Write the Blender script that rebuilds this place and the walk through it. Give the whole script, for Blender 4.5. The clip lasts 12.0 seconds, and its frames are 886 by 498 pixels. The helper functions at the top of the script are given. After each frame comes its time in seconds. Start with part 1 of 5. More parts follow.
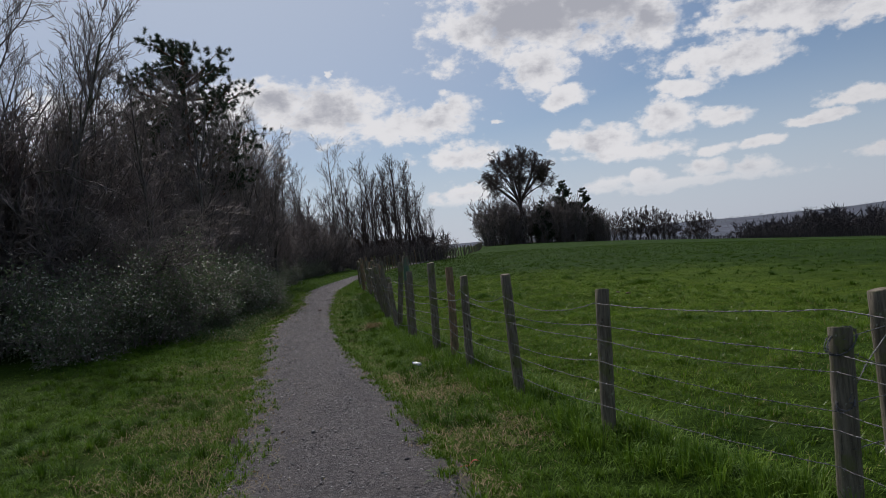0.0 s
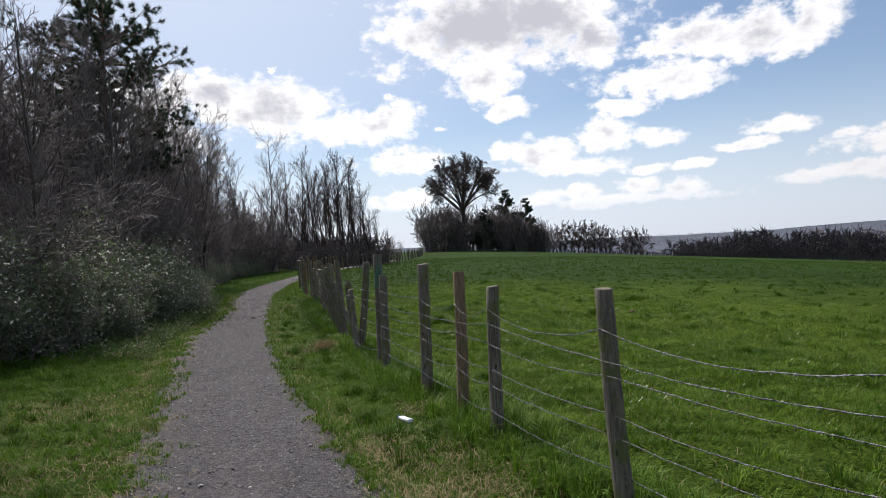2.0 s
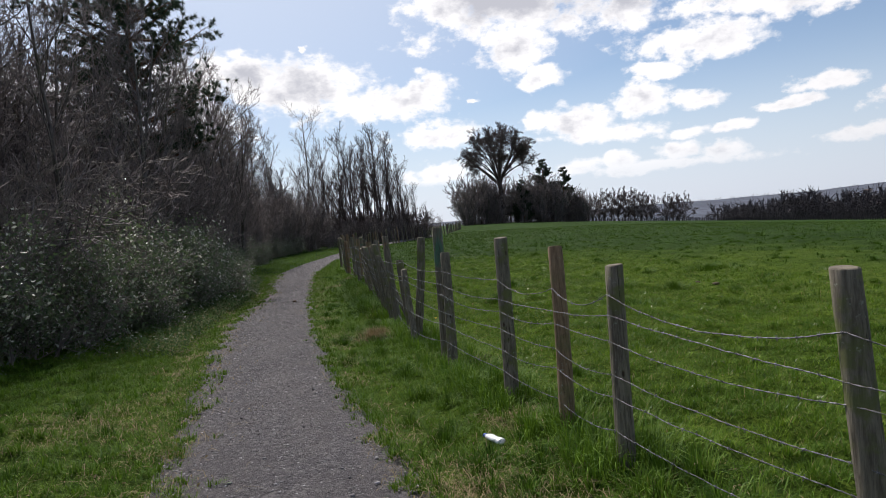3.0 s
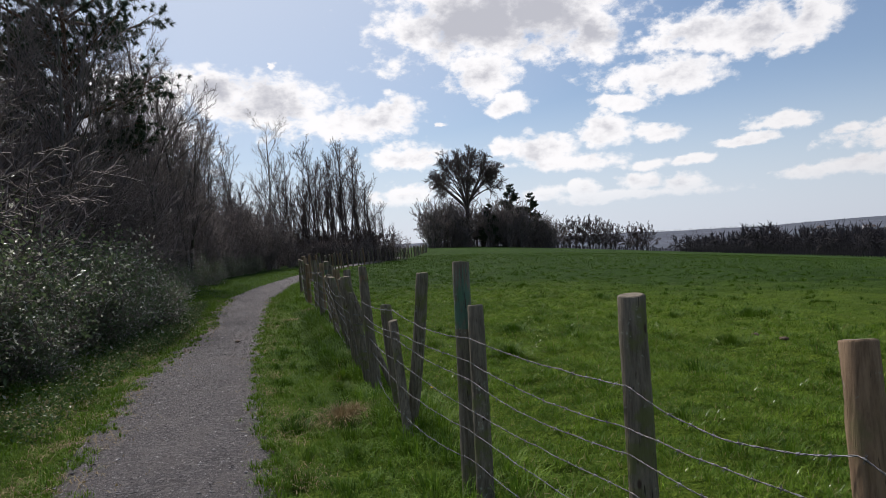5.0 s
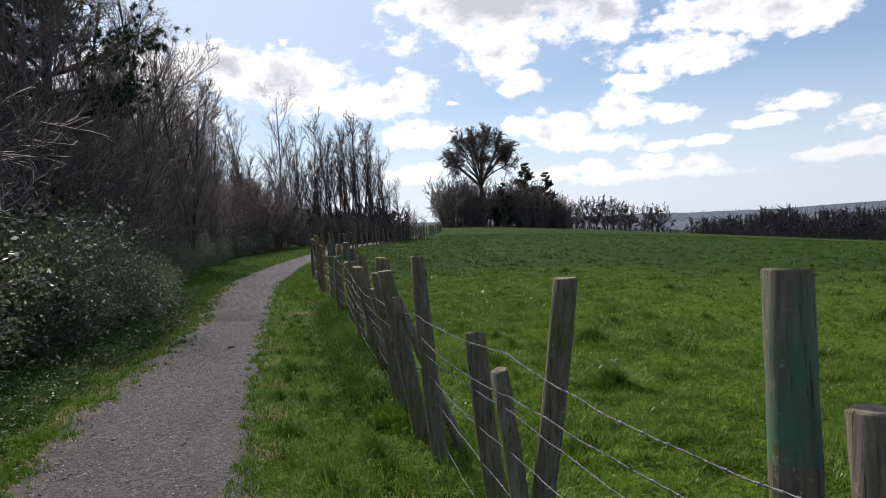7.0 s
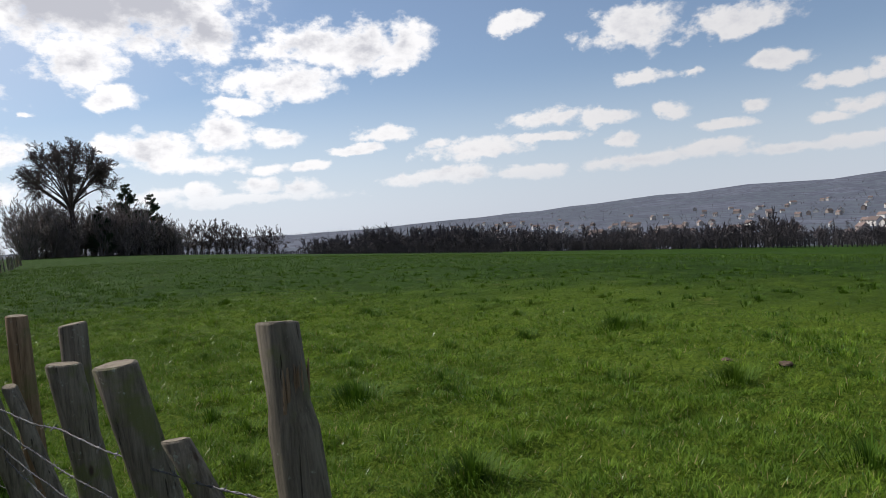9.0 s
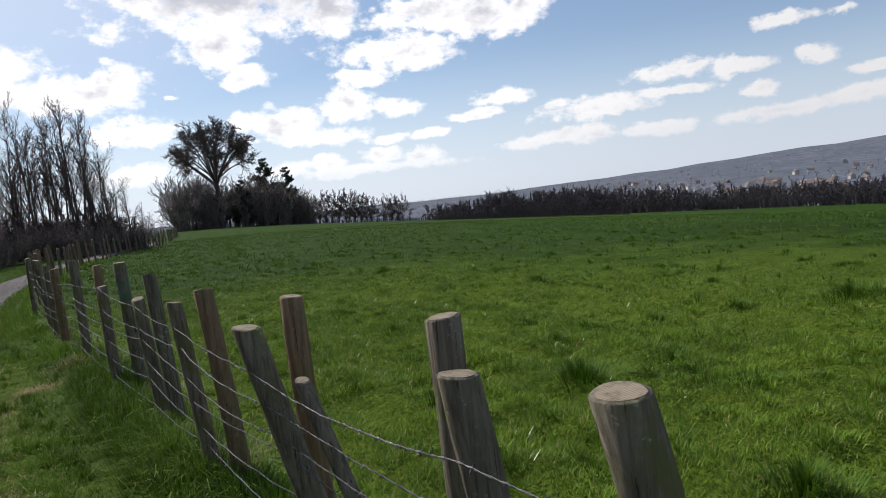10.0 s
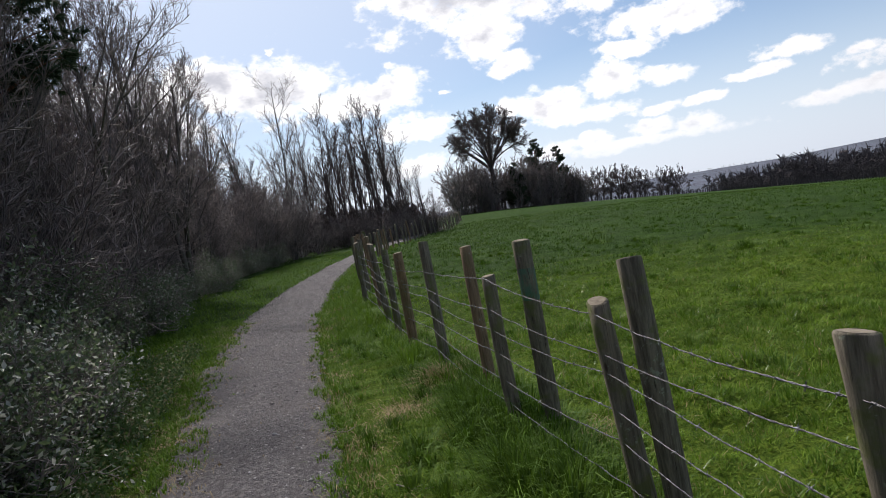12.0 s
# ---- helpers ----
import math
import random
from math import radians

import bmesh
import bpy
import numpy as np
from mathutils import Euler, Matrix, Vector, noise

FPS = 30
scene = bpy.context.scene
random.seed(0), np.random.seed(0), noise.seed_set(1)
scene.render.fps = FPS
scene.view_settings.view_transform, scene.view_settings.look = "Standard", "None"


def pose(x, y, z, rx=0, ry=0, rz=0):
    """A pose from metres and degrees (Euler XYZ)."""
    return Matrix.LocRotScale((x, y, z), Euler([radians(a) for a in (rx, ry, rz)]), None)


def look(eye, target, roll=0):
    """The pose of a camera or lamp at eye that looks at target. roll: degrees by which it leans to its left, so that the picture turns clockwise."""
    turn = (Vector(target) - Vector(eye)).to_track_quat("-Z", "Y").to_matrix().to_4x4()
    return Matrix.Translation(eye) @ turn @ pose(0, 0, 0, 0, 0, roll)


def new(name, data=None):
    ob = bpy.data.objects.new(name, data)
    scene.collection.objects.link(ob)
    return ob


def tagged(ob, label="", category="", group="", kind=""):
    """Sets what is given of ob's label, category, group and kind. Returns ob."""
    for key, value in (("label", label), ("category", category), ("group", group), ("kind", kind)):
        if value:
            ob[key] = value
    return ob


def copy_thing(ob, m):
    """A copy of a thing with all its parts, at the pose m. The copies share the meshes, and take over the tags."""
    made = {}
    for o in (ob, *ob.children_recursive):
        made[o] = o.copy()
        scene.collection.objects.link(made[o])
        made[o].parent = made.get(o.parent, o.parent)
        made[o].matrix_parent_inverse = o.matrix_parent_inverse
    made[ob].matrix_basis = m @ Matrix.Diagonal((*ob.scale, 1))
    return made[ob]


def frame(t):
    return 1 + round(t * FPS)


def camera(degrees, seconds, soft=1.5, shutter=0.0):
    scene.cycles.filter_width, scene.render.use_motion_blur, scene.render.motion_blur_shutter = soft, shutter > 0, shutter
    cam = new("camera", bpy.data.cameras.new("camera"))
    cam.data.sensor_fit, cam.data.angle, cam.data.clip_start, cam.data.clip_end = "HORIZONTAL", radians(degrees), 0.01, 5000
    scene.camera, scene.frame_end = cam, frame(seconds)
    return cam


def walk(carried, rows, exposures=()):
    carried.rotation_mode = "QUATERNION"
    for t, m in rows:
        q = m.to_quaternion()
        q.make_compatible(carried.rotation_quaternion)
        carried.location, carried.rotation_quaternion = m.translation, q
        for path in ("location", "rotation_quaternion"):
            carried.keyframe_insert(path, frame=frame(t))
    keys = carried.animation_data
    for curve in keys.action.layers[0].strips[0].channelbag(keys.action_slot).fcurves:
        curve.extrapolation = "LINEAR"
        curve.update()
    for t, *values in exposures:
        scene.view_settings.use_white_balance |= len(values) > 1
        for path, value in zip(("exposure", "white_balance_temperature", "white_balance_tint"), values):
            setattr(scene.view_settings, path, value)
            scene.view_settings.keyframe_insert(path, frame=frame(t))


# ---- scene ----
cam = camera(66.8, 12.0, soft=0.8)
PATH = [
    (0, (2.365, -2.457, 1.675), (2.361, -0.457, 1.662), -5.7),
    (0.5, (2.134, -1.486, 1.625), (1.972, 0.507, 1.587), -9.1),
    (1, (1.939, -0.834, 1.602), (1.966, 1.161, 1.466), -4.3),
    (1.5, (1.839, 0.036, 1.574), (2.1, 2.018, 1.513), -5.6),
    (2, (1.685, 0.937, 1.595), (1.866, 2.929, 1.585), -3.1),
    (2.5, (1.52, 1.624, 1.571), (1.59, 3.619, 1.449), -5.2),
    (4.5, (1.222, 4.931, 1.692), (1.297, 6.925, 1.83), -3.9),
    (5, (1.099, 5.576, 1.67), (1.279, 7.568, 1.647), -3.1),
    (5.3, (1.023, 6.052, 1.685), (1.146, 8.046, 1.783), -0.9),
    (5.5, (1.009, 6.376, 1.684), (1.119, 8.372, 1.653), -2.5),
    (6, (0.895, 7.14, 1.69), (1.059, 9.13, 1.562), -0.0),
    (6.5, (0.823, 7.874, 1.674), (0.968, 9.868, 1.613), -2.1),
    (6.7, (0.784, 8.151, 1.676), (0.926, 10.144, 1.591), -2.4),
    (8.3, (0.319, 10.741, 1.613), (0.652, 12.712, 1.541), -5.0),
    (8.5, (0.281, 11.035, 1.628), (0.74, 12.98, 1.535), -4.9),
    (8.7, (0.269, 11.316, 1.601), (0.848, 13.227, 1.499), -2.3),
    (9, (0.274, 11.762, 1.632), (1.463, 13.368, 1.551), -4.2),
    (9.5, (0.163, 12.35, 1.636), (1.435, 13.888, 1.506), -5.5),
    (10, (-0.141, 12.873, 1.681), (0.732, 14.666, 1.527), -6.0),
    (10.5, (-0.359, 13.55, 1.697), (0.02, 15.504, 1.499), -6.2),
    (11, (-0.542, 14.277, 1.69), (-0.197, 16.242, 1.547), -4.7),
    (11.2, (-0.598, 14.581, 1.661), (-0.211, 16.541, 1.557), -4.9),
    (11.5, (-0.711, 15.048, 1.64), (-0.419, 17.024, 1.523), -5.7),
    (12, (-0.851, 15.866, 1.634), (-0.738, 17.86, 1.525), -9.4),
]
EXPOSURES = [(0.0, -0.5, 6200, 13), (0.5, -0.13, 6200, 13), (1.0, 0.25, 6300, 13), (1.5, 0.15, 6300, 13), (2.5, 0.12, 6300, 13), (4.5, -0.05, 6300, 13), (5.5, -0.05, 6300, 13), (6.0, -0.08, 6300, 13), (6.5, 0.22, 6300, 13), (8.5, 0.08, 6300, 12), (9.5, 0.0, 6300, 12), (10.0, 0.16, 6300, 12), (10.5, 0.15, 6300, 13), (11.5, 0.15, 6300, 13), (12.0, 0.22, 6300, 13)]
walk(cam, [(t, look(eye, target, roll)) for t, eye, target, roll in PATH], EXPOSURES)

# ---- light ----
SUN_AZ, SUN_EL = -24.0, 46.0
sun_dir = Vector((math.sin(radians(SUN_AZ)) * math.cos(radians(SUN_EL)), math.cos(radians(SUN_AZ)) * math.cos(radians(SUN_EL)), math.sin(radians(SUN_EL))))
sun = new("sun", bpy.data.lights.new("sun", "SUN"))
sun.data.energy, sun.data.angle, sun.data.color = 5.0, radians(4.0), (1.0, 0.94, 0.85)
sun.matrix_world = look(sun_dir * 100, (0, 0, 0))


class Net:
    """Short ways to make and join shader nodes in one tree."""

    def __init__(self, tree):
        self.tree = tree

    def node(self, kind, links=(), **props):
        n = self.tree.nodes.new(kind)
        for key, value in props.items():
            setattr(n, key, value)
        for socket, value in dict(links).items():
            self.put(n.inputs[socket], value)
        return n

    def put(self, socket, value):
        if isinstance(value, bpy.types.NodeSocket):
            self.tree.links.new(value, socket)
        else:
            socket.default_value = value

    def math(self, op, a, b=0.0, c=0.0, clamp=False):
        return self.node("ShaderNodeMath", {0: a, 1: b, 2: c}, operation=op, use_clamp=clamp).outputs[0]

    def vec(self, op, a, b=(0, 0, 0)):
        n = self.node("ShaderNodeVectorMath", {0: a, 1: b}, operation=op)
        return n.outputs["Value"] if op in ("LENGTH", "DISTANCE", "DOT_PRODUCT") else n.outputs[0]

    def noise(self, vector, scale, detail=4.0, rough=0.55, out="Fac"):
        return self.node("ShaderNodeTexNoise", {"Vector": vector, "Scale": scale, "Detail": detail, "Roughness": rough}).outputs[out]

    def ramp(self, value, a, b, lo=0.0, hi=1.0):
        return self.node("ShaderNodeMapRange", {0: value, 1: a, 2: b, 3: lo, 4: hi}, interpolation_type="SMOOTHSTEP").outputs[0]

    def mix(self, fac, a, b, blend="MIX"):
        n = self.node("ShaderNodeMix", data_type="RGBA", blend_type=blend)
        self.put(n.inputs[0], fac), self.put(n.inputs[6], a), self.put(n.inputs[7], b)
        return n.outputs[2]


def rgb(r, g, b):
    return (r, g, b, 1.0)


# clouds: azimuth, elevation, half width, half height, in degrees
CLOUDS_HIGH = [(9.4, 17.8, 7.1, 3.0), (14.6, 18.0, 6.1, 3.0), (9.1, 13.6, 2.9, 1.5), (18.2, 16.1, 2.3, 2.4), (4.0, 17.2, 2.9, 1.4), (11.2, 11.1, 1.9, 0.7),
               (20.8, 10.4, 1.6, 0.5), (24.2, 12.1, 3.7, 1.3), (26.9, 14.9, 4.4, 1.6), (30.6, 14.7, 4.2, 1.6), (34.4, 15.0, 2.2, 1.4), (32.8, 13.4, 2.3, 0.7),
               (-8.9, 12.1, 4.3, 2.1), (-12.9, 12.7, 3.0, 1.7), (-0.4, 10.4, 4.2, 1.3), (1.1, 11.2, 2.0, 0.9), (5.1, 9.9, 0.6, 0.2), (2.0, 7.3, 3.1, 0.8), (-8.8, 14.9, 0.4, 0.3), (2.3, 4.1, 2.9, 0.7)]
CLOUDS_MID = [(14.0, 7.2, 2.6, 1.2), (19.4, 8.2, 1.7, 1.2), (15.8, 6.0, 4.4, 0.6), (23.4, 7.7, 1.6, 0.7), (10.9, 7.6, 0.7, 0.6), (22.6, 5.4, 1.7, 0.4), (26.2, 5.4, 1.4, 0.35),
              (31.0, 6.5, 1.1, 0.35), (33.1, 7.8, 1.5, 0.55), (17.3, 3.7, 1.2, 0.6), (13.8, 3.5, 1.9, 0.6), (21.6, 4.0, 1.7, 0.8), (24.9, 3.6, 1.6, 0.7), (21.1, 3.0, 5.8, 0.45), (-24.0, 10.0, 9.0, 3.6)]
CLOUDS_EAST = [(53.3, 14.2, 2.9, 1.4), (60.8, 13.4, 3.1, 1.0), (63.8, 10.2, 1.8, 0.6), (67.4, 8.3, 2.0, 0.45), (72.1, 8.4, 2.3, 0.6), (72.7, 6.3, 1.2, 0.5), (53.8, 10.2, 2.0, 0.55), (57.4, 10.3, 0.8, 0.3), (56.1, 7.5, 1.1, 0.6),
               (61.8, 7.2, 0.8, 0.4), (66.9, 5.5, 1.1, 0.4), (69.1, 6.2, 1.6, 0.45), (59.9, 6.0, 2.0, 0.35), (50.9, 7.5, 1.8, 0.5), (45.8, 8.0, 2.7, 0.6), (39.8, 5.9, 3.3, 0.7), (43.7, 15.8, 1.9, 0.6)]
CLOUDS_LOW = [(46.1, 6.4, 2.4, 0.35), (32.4, 7.8, 1.5, 0.5), (29.5, 6.3, 1.3, 0.3), (36.6, 6.6, 1.1, 0.45), (44.4, 3.6, 3.1, 0.45), (39.2, 3.9, 1.8, 0.7), (35.3, 3.8, 3.6, 0.45), (52.1, 5.6, 1.0, 0.5),
              (53.3, 3.9, 4.0, 0.5), (58.7, 4.3, 2.8, 0.55), (64.4, 3.6, 3.2, 0.4), (69.4, 3.7, 2.9, 0.4), (72.2, 4.1, 2.1, 0.4), (21.9, 5.4, 1.9, 0.35), (25.2, 5.3, 1.3, 0.3)]

world = bpy.data.worlds.new("sky")
scene.world = world
world.use_nodes = True
world.node_tree.nodes.clear()
w = Net(world.node_tree)
way = w.node("ShaderNodeTexCoord").outputs["Generated"]
sep = w.node("ShaderNodeSeparateXYZ", {0: way})
az = w.math("DEGREES", w.math("ARCTAN2", sep.outputs[0], sep.outputs[1]))
el = w.math("DEGREES", w.math("ARCSINE", sep.outputs[2]))
flat_way = w.vec("MULTIPLY", way, (1.0, 1.0, 1.5))
puff = w.node("ShaderNodeTexNoise", {"Vector": flat_way, "Scale": 19.0, "Detail": 8.0, "Roughness": 0.55})
billow = w.noise(flat_way, 52.0, 6.0, 0.58)
swirl = w.vec("MULTIPLY", w.vec("SUBTRACT", puff.outputs["Color"], (0.5, 0.5, 0.5)), (4.2, 2.6, 0.0))
calm = w.ramp(el, 2.0, 15.0, 0.3, 1.0)
swirl = w.vec("MULTIPLY", swirl, w.node("ShaderNodeCombineXYZ", {0: calm, 1: calm, 2: 0.0}).outputs[0])
spot = w.vec("ADD", w.node("ShaderNodeCombineXYZ", {0: az, 1: el}).outputs[0], swirl)
near, deep = None, None
for a, e, hw, hh in CLOUDS_HIGH + CLOUDS_MID + CLOUDS_EAST + CLOUDS_LOW:
    away = w.vec("LENGTH", w.vec("MULTIPLY", w.vec("SUBTRACT", spot, (a, e, 0)), (1 / hw, 1 / hh, 0)))
    depth = w.math("MULTIPLY_ADD", away, -hh, hh)
    near = away if near is None else w.math("MINIMUM", near, away)
    deep = depth if deep is None else w.math("MAXIMUM", deep, depth)
ragged = w.math("ADD", w.math("MULTIPLY", w.math("SUBTRACT", puff.outputs["Fac"], 0.5), 2.4), w.math("MULTIPLY", w.math("SUBTRACT", billow, 0.5), 1.7))
shape = w.math("SUBTRACT", near, ragged)
mask_a = w.ramp(shape, 1.5, 0.72)
wide = w.noise(flat_way, 3.2, 8.0, 0.6)
outside = w.math("MAXIMUM", w.ramp(el, 21.0, 27.0), w.math("MAXIMUM", w.ramp(az, 76.0, 90.0), w.ramp(az, -34.0, -46.0)))
mask_b = w.math("MULTIPLY", w.ramp(wide, 0.53, 0.6), outside)
aureole = w.ramp(w.vec("DOT_PRODUCT", way, tuple(sun_dir)), 0.55, 0.99, 0.0, 0.85)
veil = w.math("MAXIMUM", w.ramp(el, 13.0, 0.0, 0.10, 0.85), aureole)
mask = w.math("MULTIPLY", w.math("MAXIMUM", mask_a, mask_b), w.ramp(el, 1.0, 5.0, 0.3, 1.0))
lumps = w.math("ADD", w.math("MULTIPLY", w.math("SUBTRACT", w.noise(flat_way, 24.0, 6.0), 0.5), 3.0), w.math("MULTIPLY", w.math("SUBTRACT", billow, 0.5), 2.2))
thick = w.ramp(w.math("ADD", deep, lumps), 0.1, 2.2)
rim = w.mix(w.ramp(w.vec("DOT_PRODUCT", way, tuple(sun_dir)), 0.1, 0.7), rgb(0.72, 0.71, 0.70), rgb(1.05, 1.03, 1.0))
cloud = w.mix(thick, rim, rgb(0.55, 0.555, 0.59))
sky = w.node("ShaderNodeTexSky", sky_type="NISHITA", sun_disc=False, sun_elevation=radians(SUN_EL), sun_rotation=radians(SUN_AZ), air_density=1.0, dust_density=0.25, ozone_density=2.0)
blue = w.node("ShaderNodeBackground", {0: sky.outputs[0], 1: 0.089})
sunward = w.ramp(w.vec("DOT_PRODUCT", way, tuple(sun_dir)), 0.1, 0.75)
haze = w.node("ShaderNodeBackground", {0: w.mix(sunward, rgb(0.57, 0.63, 0.72), rgb(0.73, 0.80, 0.90)), 1: 0.97})
clear = w.node("ShaderNodeMixShader", {0: veil, 1: blue.outputs[0], 2: haze.outputs[0]})
white = w.node("ShaderNodeBackground", {0: cloud, 1: 1.0})
both = w.node("ShaderNodeMixShader", {0: mask, 1: clear.outputs[0], 2: white.outputs[0]})
w.node("ShaderNodeOutputWorld", {0: both.outputs[0]})


# ---- materials ----
def material(name, make, rough=0.9, spec=0.3, metal=0.0, through_light=0.0):
    """A principled material; make(net, place) gives colour, bump height, bump depth in metres and, if it likes, roughness."""
    m = bpy.data.materials.new(name)
    m.use_nodes = True
    n = Net(m.node_tree)
    m.node_tree.nodes.clear()
    place = n.node("ShaderNodeTexCoord").outputs["Object"]
    colour, height, depth, *more = make(n, place)
    b = n.node("ShaderNodeBsdfPrincipled", {"Base Color": colour, "Roughness": more[0] if more else rough, "Metallic": metal, "Specular IOR Level": spec})
    if height is not None:
        bump = n.node("ShaderNodeBump", {"Strength": 1.0, "Distance": depth, "Height": height})
        n.put(b.inputs["Normal"], bump.outputs[0])
    out = b.outputs[0]
    if through_light:
        thin = n.node("ShaderNodeBsdfTranslucent", {0: colour})
        out = n.node("ShaderNodeMixShader", {0: through_light, 1: out, 2: thin.outputs[0]}).outputs[0]
    n.node("ShaderNodeOutputMaterial", {0: out})
    return m


def ground_make(n, p):
    big, mid, fine = n.noise(p, 0.12, 4), n.noise(p, 1.3, 5), n.noise(p, 22.0, 6, 0.7)
    grass = n.mix(n.ramp(mid, 0.35, 0.7), rgb(0.018, 0.042, 0.004), rgb(0.042, 0.082, 0.008))
    grass = n.mix(n.ramp(big, 0.35, 0.7), grass, n.mix(0.5, grass, rgb(0.05, 0.10, 0.016)))
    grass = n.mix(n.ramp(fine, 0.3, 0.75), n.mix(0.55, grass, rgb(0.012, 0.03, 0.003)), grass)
    straw = n.ramp(n.math("ADD", n.noise(p, 0.9, 6, 0.7), n.math("MULTIPLY", fine, 0.25)), 0.72, 0.86)
    grass = n.mix(n.math("MULTIPLY", straw, 0.7), grass, rgb(0.14, 0.115, 0.05))
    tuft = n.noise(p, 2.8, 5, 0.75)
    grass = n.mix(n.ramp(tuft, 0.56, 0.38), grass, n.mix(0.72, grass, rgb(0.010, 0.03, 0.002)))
    grass = n.mix(n.math("MULTIPLY", n.ramp(n.noise(p, 5.5, 4, 0.7), 0.6, 0.75), 0.4), grass, rgb(0.075, 0.135, 0.016))
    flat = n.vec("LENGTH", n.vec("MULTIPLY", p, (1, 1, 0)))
    # paler short grass near by, with extra brightness painted in round this spot
    near_lift = n.math("ADD", n.vec("DISTANCE", n.vec("MULTIPLY", p, (1, 1, 0)), (4.0, 16.5, 0.0)), n.math("MULTIPLY", n.math("SUBTRACT", n.noise(p, 0.25, 5, 0.7), 0.5), 22.0))
    grass = n.mix(n.ramp(near_lift, 3.0, 18.0), n.mix(0.6, grass, n.mix(n.ramp(fine, 0.3, 0.7), rgb(0.055, 0.10, 0.009), rgb(0.18, 0.24, 0.028))), grass)
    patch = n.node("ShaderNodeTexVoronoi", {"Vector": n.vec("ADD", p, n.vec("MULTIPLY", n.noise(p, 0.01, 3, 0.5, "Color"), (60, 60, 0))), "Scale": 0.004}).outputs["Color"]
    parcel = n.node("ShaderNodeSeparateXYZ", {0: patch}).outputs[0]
    # far land turned blue-grey: distance haze put into the base colour
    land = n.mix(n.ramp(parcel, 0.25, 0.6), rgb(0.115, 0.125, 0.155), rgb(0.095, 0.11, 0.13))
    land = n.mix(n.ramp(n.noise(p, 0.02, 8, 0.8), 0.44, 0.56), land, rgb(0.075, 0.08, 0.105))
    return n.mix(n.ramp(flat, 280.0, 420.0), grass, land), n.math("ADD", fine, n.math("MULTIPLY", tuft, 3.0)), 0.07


def gravel_make(n, p):
    v = n.node("ShaderNodeTexVoronoi", {"Vector": p, "Scale": 110.0})
    small = n.node("ShaderNodeTexVoronoi", {"Vector": p, "Scale": 260.0})
    tone = n.node("ShaderNodeSeparateXYZ", {0: v.outputs["Color"]}).outputs[0]
    tone2 = n.node("ShaderNodeSeparateXYZ", {0: small.outputs["Color"]}).outputs[1]
    c = n.mix(tone, rgb(0.022, 0.019, 0.021), rgb(0.165, 0.148, 0.152))
    c = n.mix(n.ramp(tone2, 0.75, 0.98), c, rgb(0.38, 0.36, 0.375))
    c = n.mix(n.ramp(n.noise(p, 0.8, 5), 0.35, 0.7), n.mix(0.35, c, rgb(0.075, 0.066, 0.07)), c)
    c = n.mix(n.math("MULTIPLY", n.ramp(n.noise(p, 2.6, 7, 0.75), 0.52, 0.72), 0.7), c, rgb(0.055, 0.044, 0.038))
    grit = n.node("ShaderNodeSeparateXYZ", {0: n.node("ShaderNodeTexVoronoi", {"Vector": p, "Scale": 38.0}).outputs["Color"]}).outputs[2]
    c = n.mix(n.ramp(grit, 0.55, 0.95), n.mix(0.3, c, rgb(0.03, 0.026, 0.028)), n.mix(0.4, c, rgb(0.24, 0.215, 0.21)))
    c = n.mix(n.math("MULTIPLY", n.ramp(n.noise(n.vec("MULTIPLY", p, (2.2, 0.7, 1)), 1.0, 5, 0.65), 0.42, 0.62), 0.35), c, rgb(0.15, 0.13, 0.125))
    h = n.math("ADD", n.math("MULTIPLY", v.outputs["Distance"], -1.0), n.math("MULTIPLY", small.outputs["Distance"], -0.5))
    return c, n.math("ADD", h, n.math("MULTIPLY", n.noise(p, 7.0, 6), 1.5)), 0.02


def stone_make(n, p):
    r = n.node("ShaderNodeNewGeometry").outputs["Random Per Island"]
    return n.mix(r, rgb(0.045, 0.04, 0.043), rgb(0.40, 0.375, 0.375)), n.noise(p, 90.0, 3), 0.002


def bark_make(dark, light, moss=0.0):
    def make(n, p):
        streak = n.noise(n.vec("MULTIPLY", p, (9, 9, 1.5)), 2.0, 6, 0.7)
        c = n.mix(n.ramp(streak, 0.3, 0.7), dark, light)
        if moss:
            c = n.mix(n.math("MULTIPLY", n.ramp(n.noise(p, 1.6, 5), 0.45, 0.65), moss), c, rgb(0.06, 0.08, 0.025))
        return c, streak, 0.012
    return make


def leaf_make(a, b, pale):
    def make(n, p):
        r = n.node("ShaderNodeNewGeometry").outputs["Random Per Island"]
        c = n.mix(r, a, b)
        return n.mix(n.ramp(r, 0.8, 0.86), c, pale), None, 0
    return make


def blade_make(n, p):
    r = n.node("ShaderNodeNewGeometry").outputs["Random Per Island"]
    c = n.mix(r, rgb(0.045, 0.105, 0.008), rgb(0.145, 0.24, 0.022))
    c = n.mix(n.ramp(n.noise(p, 0.7, 4), 0.4, 0.68), c, n.mix(0.6, c, rgb(0.09, 0.16, 0.014)))
    dry = n.ramp(n.math("ADD", r, n.math("MULTIPLY", n.ramp(n.noise(p, 0.9, 6, 0.7), 0.52, 0.72), 0.6)), 1.0, 1.2)
    return n.mix(dry, c, rgb(0.24, 0.19, 0.085)), None, 0


